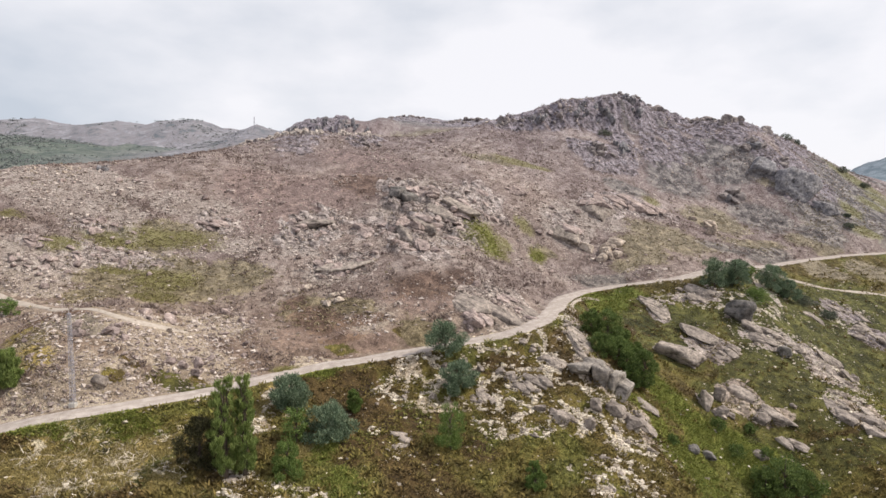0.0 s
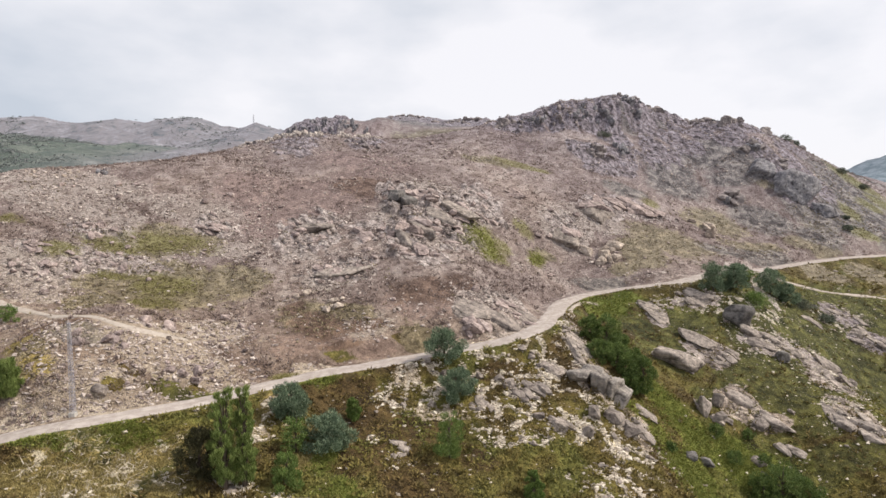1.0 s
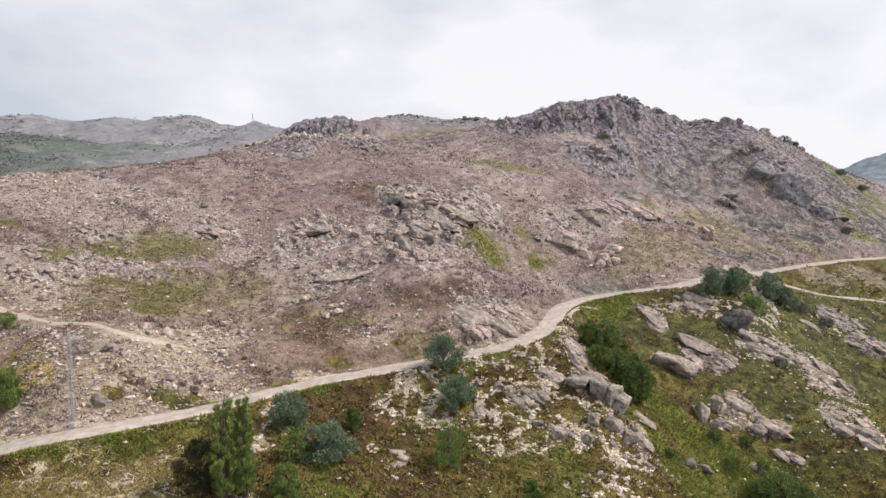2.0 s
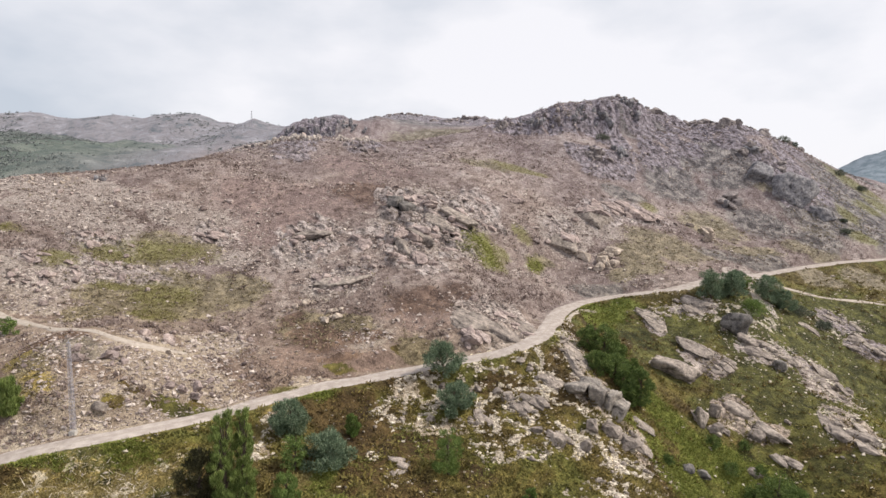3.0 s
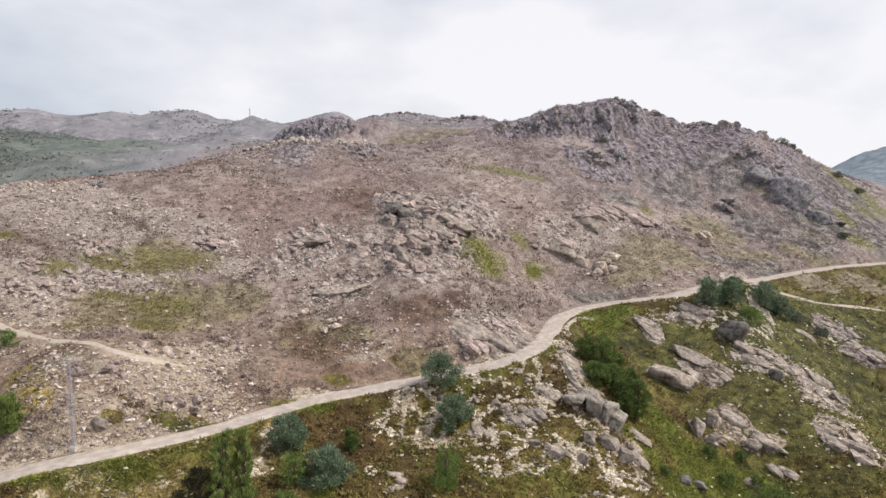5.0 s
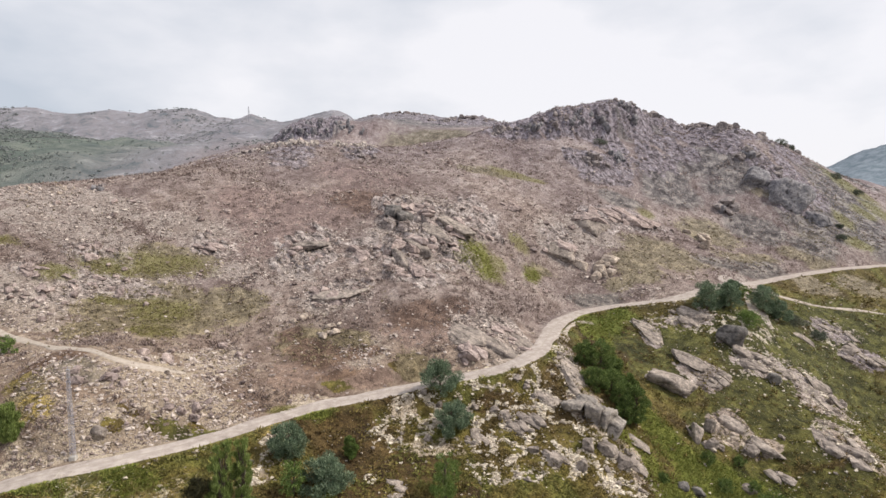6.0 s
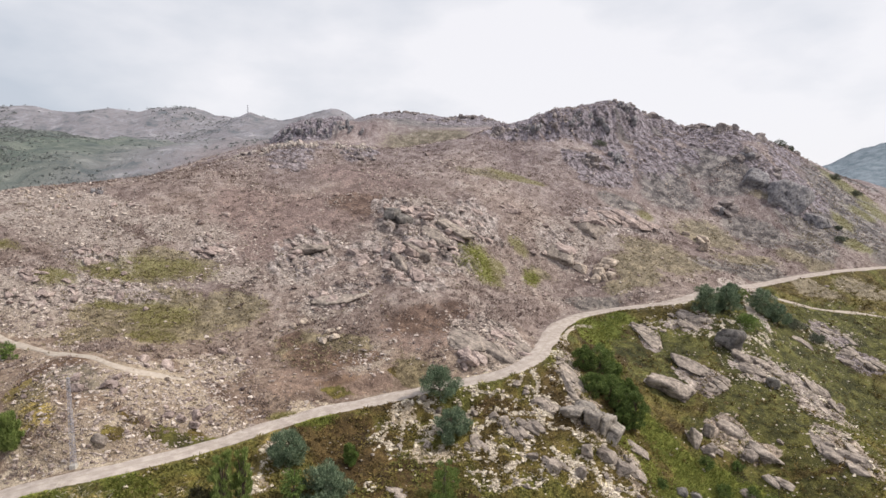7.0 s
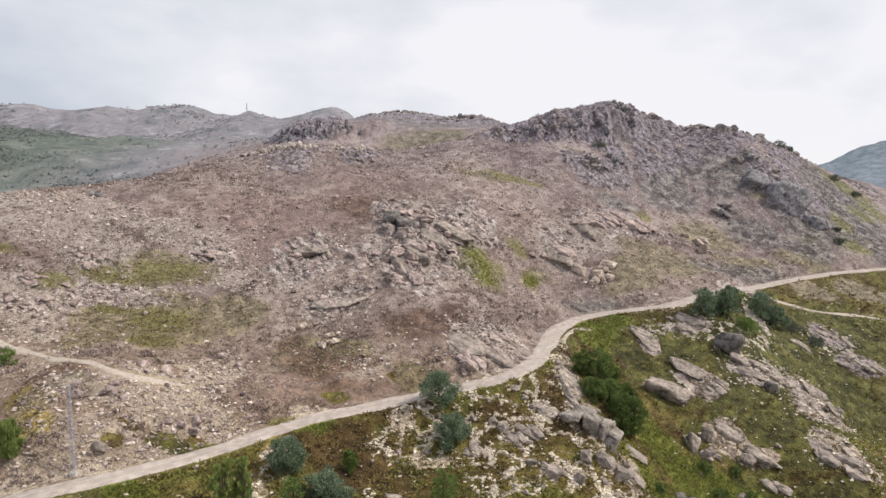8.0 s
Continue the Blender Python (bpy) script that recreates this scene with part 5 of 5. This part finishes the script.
def heath_stones(x, y):
    far, _, side = road_place(x, y)
    p = np.maximum(cover("scree", x, y), cover("pale", x, y)) * (0.03 + 0.97 * veins(x, y)) * (1 - 0.6 * smooth(50, 72, x))
    return np.where((far > 2.8) & (side < 0), np.clip(0.003 + 0.008 * smooth(40, 70, x) + p, 0, 1), 0)


def heath_plants(x, y):
    far, _, side = road_place(x, y)
    return np.where((far > 2.5) & (side < 0), np.clip(1.0 - 0.8 * cover("pale", x, y) - 0.95 * cover("scree", x, y) * veins(x, y) - 0.9 * cover("gully", x, y) - 0.75 * cover("moss", x, y) - 0.5 * cover("brown", x, y) - 0.6 * cover("olive", x, y) - 1.2 * cover("straw", x, y), 0, 1), 0)


def straw_plants(x, y):
    far, _, side = road_place(x, y)
    return np.where((far > 2.5) & (side < 0), cover("straw", x, y) * (1 - 0.9 * cover("twigs", x, y) * twig_net(x, y)), 0)


def fern_plants(x, y):
    far, _, side = road_place(x, y)
    return np.where((far > 2.5), np.clip(cover("lush", x, y), 0, 1), 0)


def gully_plants(x, y):
    far, _, side = road_place(x, y)
    return np.where(far > 2.5, cover("gully", x, y), 0)


def olive_plants(x, y):
    far, _, side = road_place(x, y)
    p = np.clip(0.9 * cover("olive", x, y) + 0.3 * smooth(0.1, 0.5, fbm(x + 400, y, 6, 4)) * cover("pale", x, y) + 0.03, 0, 1)
    return np.where((far > 3) & (side > 0), p, 0)


def grass_plants(x, y):
    return np.clip(cover("grass", x, y) * 1.2 - 0.25, 0, 1)


def dead_plants(x, y):
    far, _, side = road_place(x, y)
    return np.where((far > 3.2) & (side > 0), np.clip(0.15 + 0.8 * smooth(-0.2, 0.4, fbm(x + 200, y, 8, 4)) - 0.6 * cover("pale", x, y) - cover("grass", x, y) - 0.7 * cover("olive", x, y) - 0.5 * cover("rust", x, y), 0.02, 1) * off_paths(x, y), 0)


rng = np.random.RandomState(21)
places = spread(rng, 40000, -135, 190, 60, 290, hill_stones)
stones("loose_stones", rng, places, 0.03 + 0.38 * rng.rand(len(places)) ** 6 + 0.0009 * places[:, 1], STONE, "countless pale stones strewn over the burnt hillside")
places = spread(rng, 33000, -70, 130, 52, 175, heath_stones)
stones("heath_rubble", rng, places, 0.02 + 0.34 * rng.rand(len(places)) ** 5 + 0.0004 * places[:, 1], RUBBLE, "whitish rubble showing between heath plants")
places = spread(rng, 36000, -70, 150, 50, 180, heath_plants)
tufts("heather", rng, places, rng.uniform(0.15, 0.45, len(places)), 7, HEATHER, "low olive and brown heather cushions", "heather", 0.55, 0.36)
places = spread(rng, 5000, -70, 10, 50, 80, straw_plants)
tufts("straw_grass", rng, places, rng.uniform(0.12, 0.4, len(places)), 9, STRAW, "straw-coloured dry grass and heath below the road", "grass", 0.8, 0.2)
places = spread(rng, 330, -70, 10, 50, 75, lambda x, y: cover("twigs", x, y) * (0.1 + 0.9 * twig_net(x, y)))
tufts("dead_stalks", rng, places, rng.uniform(0.6, 1.7, len(places)), 5, STALK, "bleached dead stalks lying across dry heath", "dead stalks", 0.15, 0.026)
places = spread(rng, 6500, -70, 150, 50, 170, heath_plants)
tufts("heath_shrubs", rng, places, rng.uniform(0.35, 0.85, len(places)), 16, HEATHER, "knee-high dark heather and gorse shrublets", "heather", 0.6, 0.22)
places = spread(rng, 2500, -100, 150, 70, 175, fern_plants)
tufts("ferns", rng, places, rng.uniform(0.15, 0.45, len(places)), 9, FERN, "fresh green ferns and grass in damp hollows", "ferns", 0.45, 0.3)
places = spread(rng, 10000, -100, 150, 50, 140, gully_plants)
tufts("bracken", rng, places, rng.uniform(0.15, 0.5, len(places)), 14, BRACKEN, "deep green bracken and bramble filling the gully", "bracken", 0.5, 0.15)
places = spread(rng, 4200, -110, 150, 62, 240, olive_plants)
tufts("olive_scrub", rng, places, rng.uniform(0.2, 0.55, len(places)), 9, OLIVE, "olive scrub returning between the stones", "scrub", 0.55, 0.34)
places = spread(rng, 6500, -135, 190, 62, 270, grass_plants)
tufts("grass_tufts", rng, places, rng.uniform(0.15, 0.4, len(places)), 8, GRASS, "yellow-green grass tufts in hollows of the hillside", "grass", 1.4, 0.14)
places = spread(rng, 14000, -135, 190, 62, 270, dead_plants)
tufts("dead_scrub", rng, places, rng.uniform(0.3, 0.8, len(places)), 9, DEAD, "low grey-brown burnt scrub", "scrub", 0.7, 0.2)


def far_woods(x, y):
    low = (1 - smooth(430, 620, np.hypot(x, y))) * smooth(-140, -240, x)
    crest = 0.5 * smooth(800, 860, y)
    return np.clip(0.03 + 0.9 * smooth(0.06, 0.42, fbm(x, y, 110, 4) + 0.3 * low + 0.25 * crest), 0, 1)


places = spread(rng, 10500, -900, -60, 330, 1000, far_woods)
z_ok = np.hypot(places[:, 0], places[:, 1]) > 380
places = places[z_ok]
tufts("distant_pines", rng, places, rng.uniform(0.5, 1.5, len(places)) * (1 + 0.8 * smooth(800, 880, places[:, 1])), 8, FAR_WOOD, "scattered pines on the far mountain, paled blue-grey by painted haze", "trees", 0.7, 0.45, 3.0)


# ==== single small boulders
SMALL = [rock_mesh("boulder", 200 + k, GRANITE, 11) for k in range(6)] + [rock_mesh("boulder", 220 + k, SLAB, 11) for k in range(6)]


def small_boulders(count, x0, x1, y0, y1, density, first, sizes, label, group):
    spots = spread(rng, count, x0, x1, y0, y1, density)
    z = ground_height(spots[:, 0], spots[:, 1])
    for k in range(count):
        s = sizes[0] + (sizes[1] - sizes[0]) * rock_rng.random() ** 2.5
        ob = new("boulder", SMALL[first + rock_rng.randrange(6)])
        h = s * rock_rng.uniform(0.5, 0.85)
        ob.location = (spots[k, 0], spots[k, 1], z[k] + h * 0.3)
        ob.rotation_euler = (rock_rng.gauss(0, 0.25), rock_rng.gauss(0, 0.25), rock_rng.uniform(0, 6.28))
        ob.scale = (s * rock_rng.uniform(0.9, 1.5), s, h)
        tagged(ob, label, "boulder", group)


small_boulders(150, -60, 120, 60, 170, heath_stones, 0, (0.3, 0.9), "small pale granite boulder half sunk in heath", "boulders in the heath")
small_boulders(220, -120, 170, 75, 250, hill_stones, 6, (0.4, 1.2), "small pinkish granite boulder on burnt scrub", "boulders on the hillside")


# ==== trees and bushes
def tube(points, radii, sides=7):
    """A tapered round limb along points."""
    points = [Vector(p) for p in points]
    verts, faces = [], []
    for k, p in enumerate(points):
        d = (points[min(k + 1, len(points) - 1)] - points[max(k - 1, 0)]).normalized()
        a = d.cross(Vector((0.31, 0.93, 0.17))).normalized()
        b = d.cross(a)
        for j in range(sides):
            t = 2 * math.pi * j / sides
            verts.append(p + (a * math.cos(t) + b * math.sin(t)) * radii[k])
    for k in range(len(points) - 1):
        for j in range(sides):
            q = k * sides + (j + 1) % sides
            faces.append((k * sides + j, q, q + sides, k * sides + sides + j))
    return verts, faces


def joined(pieces):
    verts, faces = [], []
    for v, f in pieces:
        faces += [tuple(i + len(verts) for i in face) for face in f]
        verts += [tuple(p) for p in v]
    return np.array(verts), np.array(faces)


def leaves(rng, middles, radii, count, long, wide, lift, shell):
    """Leaf quads in clumps round the given middles."""
    weight = radii ** 2
    pick = rng.choice(len(middles), count, p=weight / weight.sum())
    out = rng.randn(count, 3)
    out /= np.linalg.norm(out, axis=1)[:, None]
    r = radii[pick] * (1 - shell * rng.rand(count) ** 1.5)
    p = middles[pick] + out * r[:, None] * np.array([1, 1, 0.85])
    d = out * 0.8 + np.array([0, 0, lift]) + rng.randn(count, 3) * 0.5
    d /= np.linalg.norm(d, axis=1)[:, None]
    s = np.cross(d, rng.randn(count, 3))
    s /= np.linalg.norm(s, axis=1)[:, None]
    l = long * rng.uniform(0.6, 1.3, (count, 1))
    w = wide * rng.uniform(0.6, 1.3, (count, 1))
    quad = np.stack([p - d * l * 0.5, p + s * w * 0.5 - d * l * 0.05, p + d * l * 0.5, p - s * w * 0.5 + d * l * 0.05], 1)
    return quad.reshape(-1, 3), np.arange(count * 4).reshape(-1, 4)


plant_count = [0]


def plant(name, x, y, high, wide, form, material, label, category, group, count, long, thin, lift):
    """A tree or bush: trunk, limbs, and a crown of leaf clumps of the given form."""
    plant_count[0] += 1
    seed = 100 + plant_count[0]
    rng, rnd = np.random.RandomState(seed), random.Random(seed)
    base = thing(name, x, y, height_at(x, y) - 0.05, label, category, group)
    middles, radii, limbs = [], [], []
    top = Vector((rnd.uniform(-0.05, 0.05) * wide, rnd.uniform(-0.05, 0.05) * wide, high * 0.92))
    trunk_r = 0.018 * high + 0.03
    trunk = tube([(0, 0, -0.2), tuple(top * 0.3), tuple(top * 0.65), tuple(top)], [trunk_r * 1.3, trunk_r, trunk_r * 0.6, 0.02])
    if form == "round":
        n = 34
        for k in range(n):
            a, u = k * 2.4 + rnd.uniform(-0.5, 0.5), -0.95 + 1.9 * (k + rnd.random()) / n
            e = math.sqrt(max(0, 1 - max(u, -0.3) ** 2)) * rnd.uniform(0.3, 1.12)
            c = Vector((e * math.cos(a) * wide * 0.5, e * math.sin(a) * wide * 0.5, high * (0.46 + 0.40 * u)))
            middles.append(c)
            radii.append(wide * rnd.uniform(0.08, 0.21))
    else:
        n = 64 if form == "pine" else 26
        for k in range(n):
            u = (k + 0.5) / n
            reach = wide * 0.5 * (1.0 - (0.5 if form == "pine" else 0.7) * u ** 1.8) * (0.65 + 0.4 * min(1, u * 5))
            a = k * 2.4 + rnd.uniform(-0.4, 0.4)
            e = rnd.uniform(0.25, 1.0)
            c = Vector((e * reach * math.cos(a), e * reach * math.sin(a), high * (0.10 + 0.86 * u)))
            middles.append(c)
            radii.append(wide * rnd.uniform(0.08, 0.19) * (1.15 - 0.5 * u))
    for c in middles[::2]:
        foot = top * min(0.9, max(0.12, (c.z / high) * 0.72))
        limbs.append(tube([tuple(foot), tuple((foot + c) * 0.5 + Vector((0, 0, 0.03 * high))), tuple(c)], [trunk_r * 0.45, trunk_r * 0.3, 0.012], 5))
    stem = mesh_object("trunk", *joined([trunk]), BARK, base, "brown bark trunk")
    for limb in limbs:
        mesh_object("branch", *joined([limb]), BARK, stem)
    v, f = leaves(rng, np.array([m[:] for m in middles]), np.array(radii), count, long, thin, lift, 0.65)
    v[:, 2] = np.maximum(v[:, 2], -0.1)
    mesh_object("crown", v, f, material, base)
    return base


def plant_pine(x, y, high, wide):
    plant("pine_tree", x, y, high, wide, "pine", LEAF_PINE, "slender light green pine tree with loose brushy needles", "pine tree", "pines below the road", 9500, 0.75, 0.05, 1.8)


def plant_sapling(x, y, high, wide):
    plant("pine_sapling", x, y, high, wide * 1.3, "sapling", LEAF_YOUNG, "young bright green pine sapling in the heath", "sapling", "pine saplings", 5200, 0.42, 0.06, 1.4)


def plant_bush(x, y, high, wide):
    plant("round_tree", x, y, high * 0.97, wide * 0.95, "round", LEAF_BLUE, "small round blue-green leafy tree beside the gravel road", "tree", "round trees along the road", 8500, 0.46, 0.085, 0.8)


def plant_shrub(x, y, high, wide):
    plant("shrub", x, y, high, wide, "round", LEAF_YOUNG, "loose grey-green shrub on the slope", "shrub", "shrubs", 2200, 0.28, 0.12, 0.4)


def plant_thorn(x, y, high, wide):
    plant("thorn_shrub", x, y, high, wide, "round", LEAF_THORN, "grey-green thorny shrub among grey crags", "shrub", "thorn shrubs on the crags", 2000, 0.30, 0.12, 0.4)


def plant_laurel(x, y, high, wide):
    high *= 0.95 + 0.25 * ((x * 7.3 + y * 3.1) % 1.0)
    wide *= 0.8 + 0.25 * ((x * 3.7) % 1.0)
    plant("dense_bush", x, y, high, wide, "round", LEAF_LAUREL, "dense dark green bush in the gully", "bush", "bushes in the gully", 6500, 0.36, 0.10, 0.6)


def plant_bramble(x, y, high, wide):
    plant("bramble_bush", x, y, high, wide, "round", LEAF_LAUREL, "low dark green bramble bush among bracken", "bush", "brambles in the gully", 1800, 0.26, 0.09, 0.5)


def plant_burnt(x, y, high, wide):
    plant("burnt_shrub", x, y, high, wide, "round", LEAF_BURNT, "tall dark burnt shrub beside the pines", "shrub", "", 6500, 0.40, 0.10, 0.8)


plant_pine(-22.8, 61.0, 11.4, 3.3)
plant_pine(-21.0, 61.8, 11.4, 2.6)
plant_bush(-19.9, 76.5, 5.3, 5.4)
plant_shrub(-17.5, 69.5, 4.7, 3.4)
plant_bush(-13.7, 70.9, 5.3, 5.6)
plant_sapling(-16.8, 62.5, 4.1, 3.3)
plant_bush(0.4, 92.3, 6.0, 5.9)
plant_bush(2.1, 86.1, 4.8, 5.1)
plant_sapling(1.0, 73.1, 6.2, 4.0)
plant_sapling(10.8, 68.0, 4.0, 2.2)
plant_pine(-52.7, 71.1, 5.0, 3.1)
plant_shrub(-70.2, 95.3, 3.0, 3.0)
plant_shrub(68.6, 130.2, 2.4, 4.6)
plant_thorn(84.4, 138.6, 2.4, 5.0)
plant_thorn(88.5, 136.4, 1.6, 3.6)
plant_bush(60.4, 132.2, 7.4, 6.6)
plant_bush(65.4, 133.2, 6.6, 5.2)
plant_bush(70.6, 142.0, 4.2, 4.2)
plant_shrub(74.7, 144.4, 3.5, 3.5)
plant_bush(76.6, 138.6, 7.2, 6.2)
plant_bush(79.6, 137.2, 5.6, 5.0)
plant_shrub(68.4, 128.9, 3.1, 6.0)
plant_laurel(26.8, 106.2, 4.5, 4.5)
plant_laurel(29.7, 106.8, 5.5, 5.1)
plant_laurel(27.0, 99.0, 4.0, 4.5)
plant_laurel(30.1, 100.5, 4.1, 4.8)
plant_laurel(30.3, 96.6, 4.5, 4.9)
plant_laurel(32.2, 94.1, 6.5, 4.9)
plant_laurel(30.2, 93.5, 3.3, 3.2)
plant_laurel(34.1, 104.1, 3.2, 3.9)
plant_laurel(32.7, 109.8, 2.9, 3.3)
plant_laurel(51.2, 86.9, 6.2, 7.3)
plant_laurel(54.2, 86.4, 4.5, 5.2)
plant_laurel(47.9, 86.1, 4.0, 4.8)
plant_bramble(44.5, 99.5, 1.7, 2.4)
plant_bramble(44.6, 94.7, 1.8, 2.6)
plant_bramble(50.4, 95.8, 1.5, 2.2)
plant_bramble(45.6, 90.7, 1.9, 2.8)
plant_bramble(51.0, 91.9, 1.6, 2.4)
plant_bramble(33.8, 86.2, 1.3, 1.8)
plant_sapling(-11.9, 78.3, 3.1, 1.9)
plant_burnt(-25.9, 61.9, 7.0, 4.2)
plant_thorn(141.8, 250.0, 2.9, 4.6)
plant_thorn(157.5, 238.0, 2.6, 4.4)
plant_thorn(162.0, 232.0, 2.2, 4.0)
plant_thorn(128.5, 189.5, 1.6, 3.4)
plant_thorn(132.0, 196.0, 1.2, 2.6)
plant_thorn(146.3, 250.5, 2.3, 3.2)
plant_thorn(57.0, 213.5, 2.2, 4.6)


# ==== pylon
def bar(a, b, half):
    """A square steel bar from a to b."""
    return tube([a, b], [half, half], 4)


def lattice_pylon(x, y, high, foot, tip, levels, label):
    base = thing("power_pylon", x, y, height_at(x, y), label, "pylon")
    bm = bmesh.new()
    bmesh.ops.create_cube(bm, size=1.0, matrix=Matrix.LocRotScale((0, 0, 0.1), None, (foot * 3.2, foot * 3.2, 0.7)))
    bmesh.ops.bevel(bm, geom=bm.edges[:], offset=0.05, segments=2, affect="EDGES")
    me = bpy.data.meshes.new("footing")
    bm.to_mesh(me)
    bm.free()
    me.materials.append(CONCRETE)
    new("footing", me).parent = base

    def corner(k, u):
        w = foot + (tip - foot) * u
        sx, sy = ((-1, -1), (1, -1), (1, 1), (-1, 1))[k % 4]
        return Vector((sx * w, sy * w, 0.4 + u * (high - 0.4)))

    for k in range(4):
        mesh_object("leg", *joined([bar(corner(k, 0), corner(k, 1), foot * 0.12)]), STEEL, base)
    for j in range(levels):
        u, v = j / levels, (j + 1) / levels
        pieces = [bar(corner(k, u), corner(k + 1, v), foot * 0.07) for k in range(4)] + [bar(corner(k, v), corner(k + 1, v), foot * 0.065) for k in range(4)]
        mesh_object("lattice_brace", *joined(pieces), STEEL, base)
    mesh_object("cap", *joined([bar(corner(k, 1), corner(k + 1, 1), 0.05) for k in range(4)] + [bar((0, 0, high), (0, 0, high + 0.35), 0.05)]), STEEL, base)


lattice_pylon(-44.9, 71.1, 11.4, 0.24, 0.13, 21, "slim grey steel lattice power pole on a concrete footing")
lattice_pylon(-249, 800, 21.0, 1.0, 0.3, 8, "tall distant lattice pylon on the misty ridge")


# ==== a fallen trunk in the heath
def fallen_log(x0, y0, x1, y1):
    a = Vector((0, 0, 0.16))
    b = Vector((x1 - x0, y1 - y0, height_at(x1, y1) - height_at(x0, y0) + 0.22))
    mid = (a + b) * 0.5
    mid.z = height_at((x0 + x1) / 2, (y0 + y1) / 2) - height_at(x0, y0) + 0.2
    base = thing("fallen_log", x0, y0, height_at(x0, y0), "thin bleached fallen pine trunk lying across the heath", "log")
    mesh_object("trunk", *joined([tube([a, mid, b], [0.15, 0.12, 0.07], 8)]), DEADWOOD, base)
    stub = mid + Vector((0.3, 0.1, 0.5))
    mesh_object("branch_stub", *joined([tube([mid, stub], [0.05, 0.02], 6)]), DEADWOOD, base)


fallen_log(-28.5, 65.9, -23.5, 61.3)
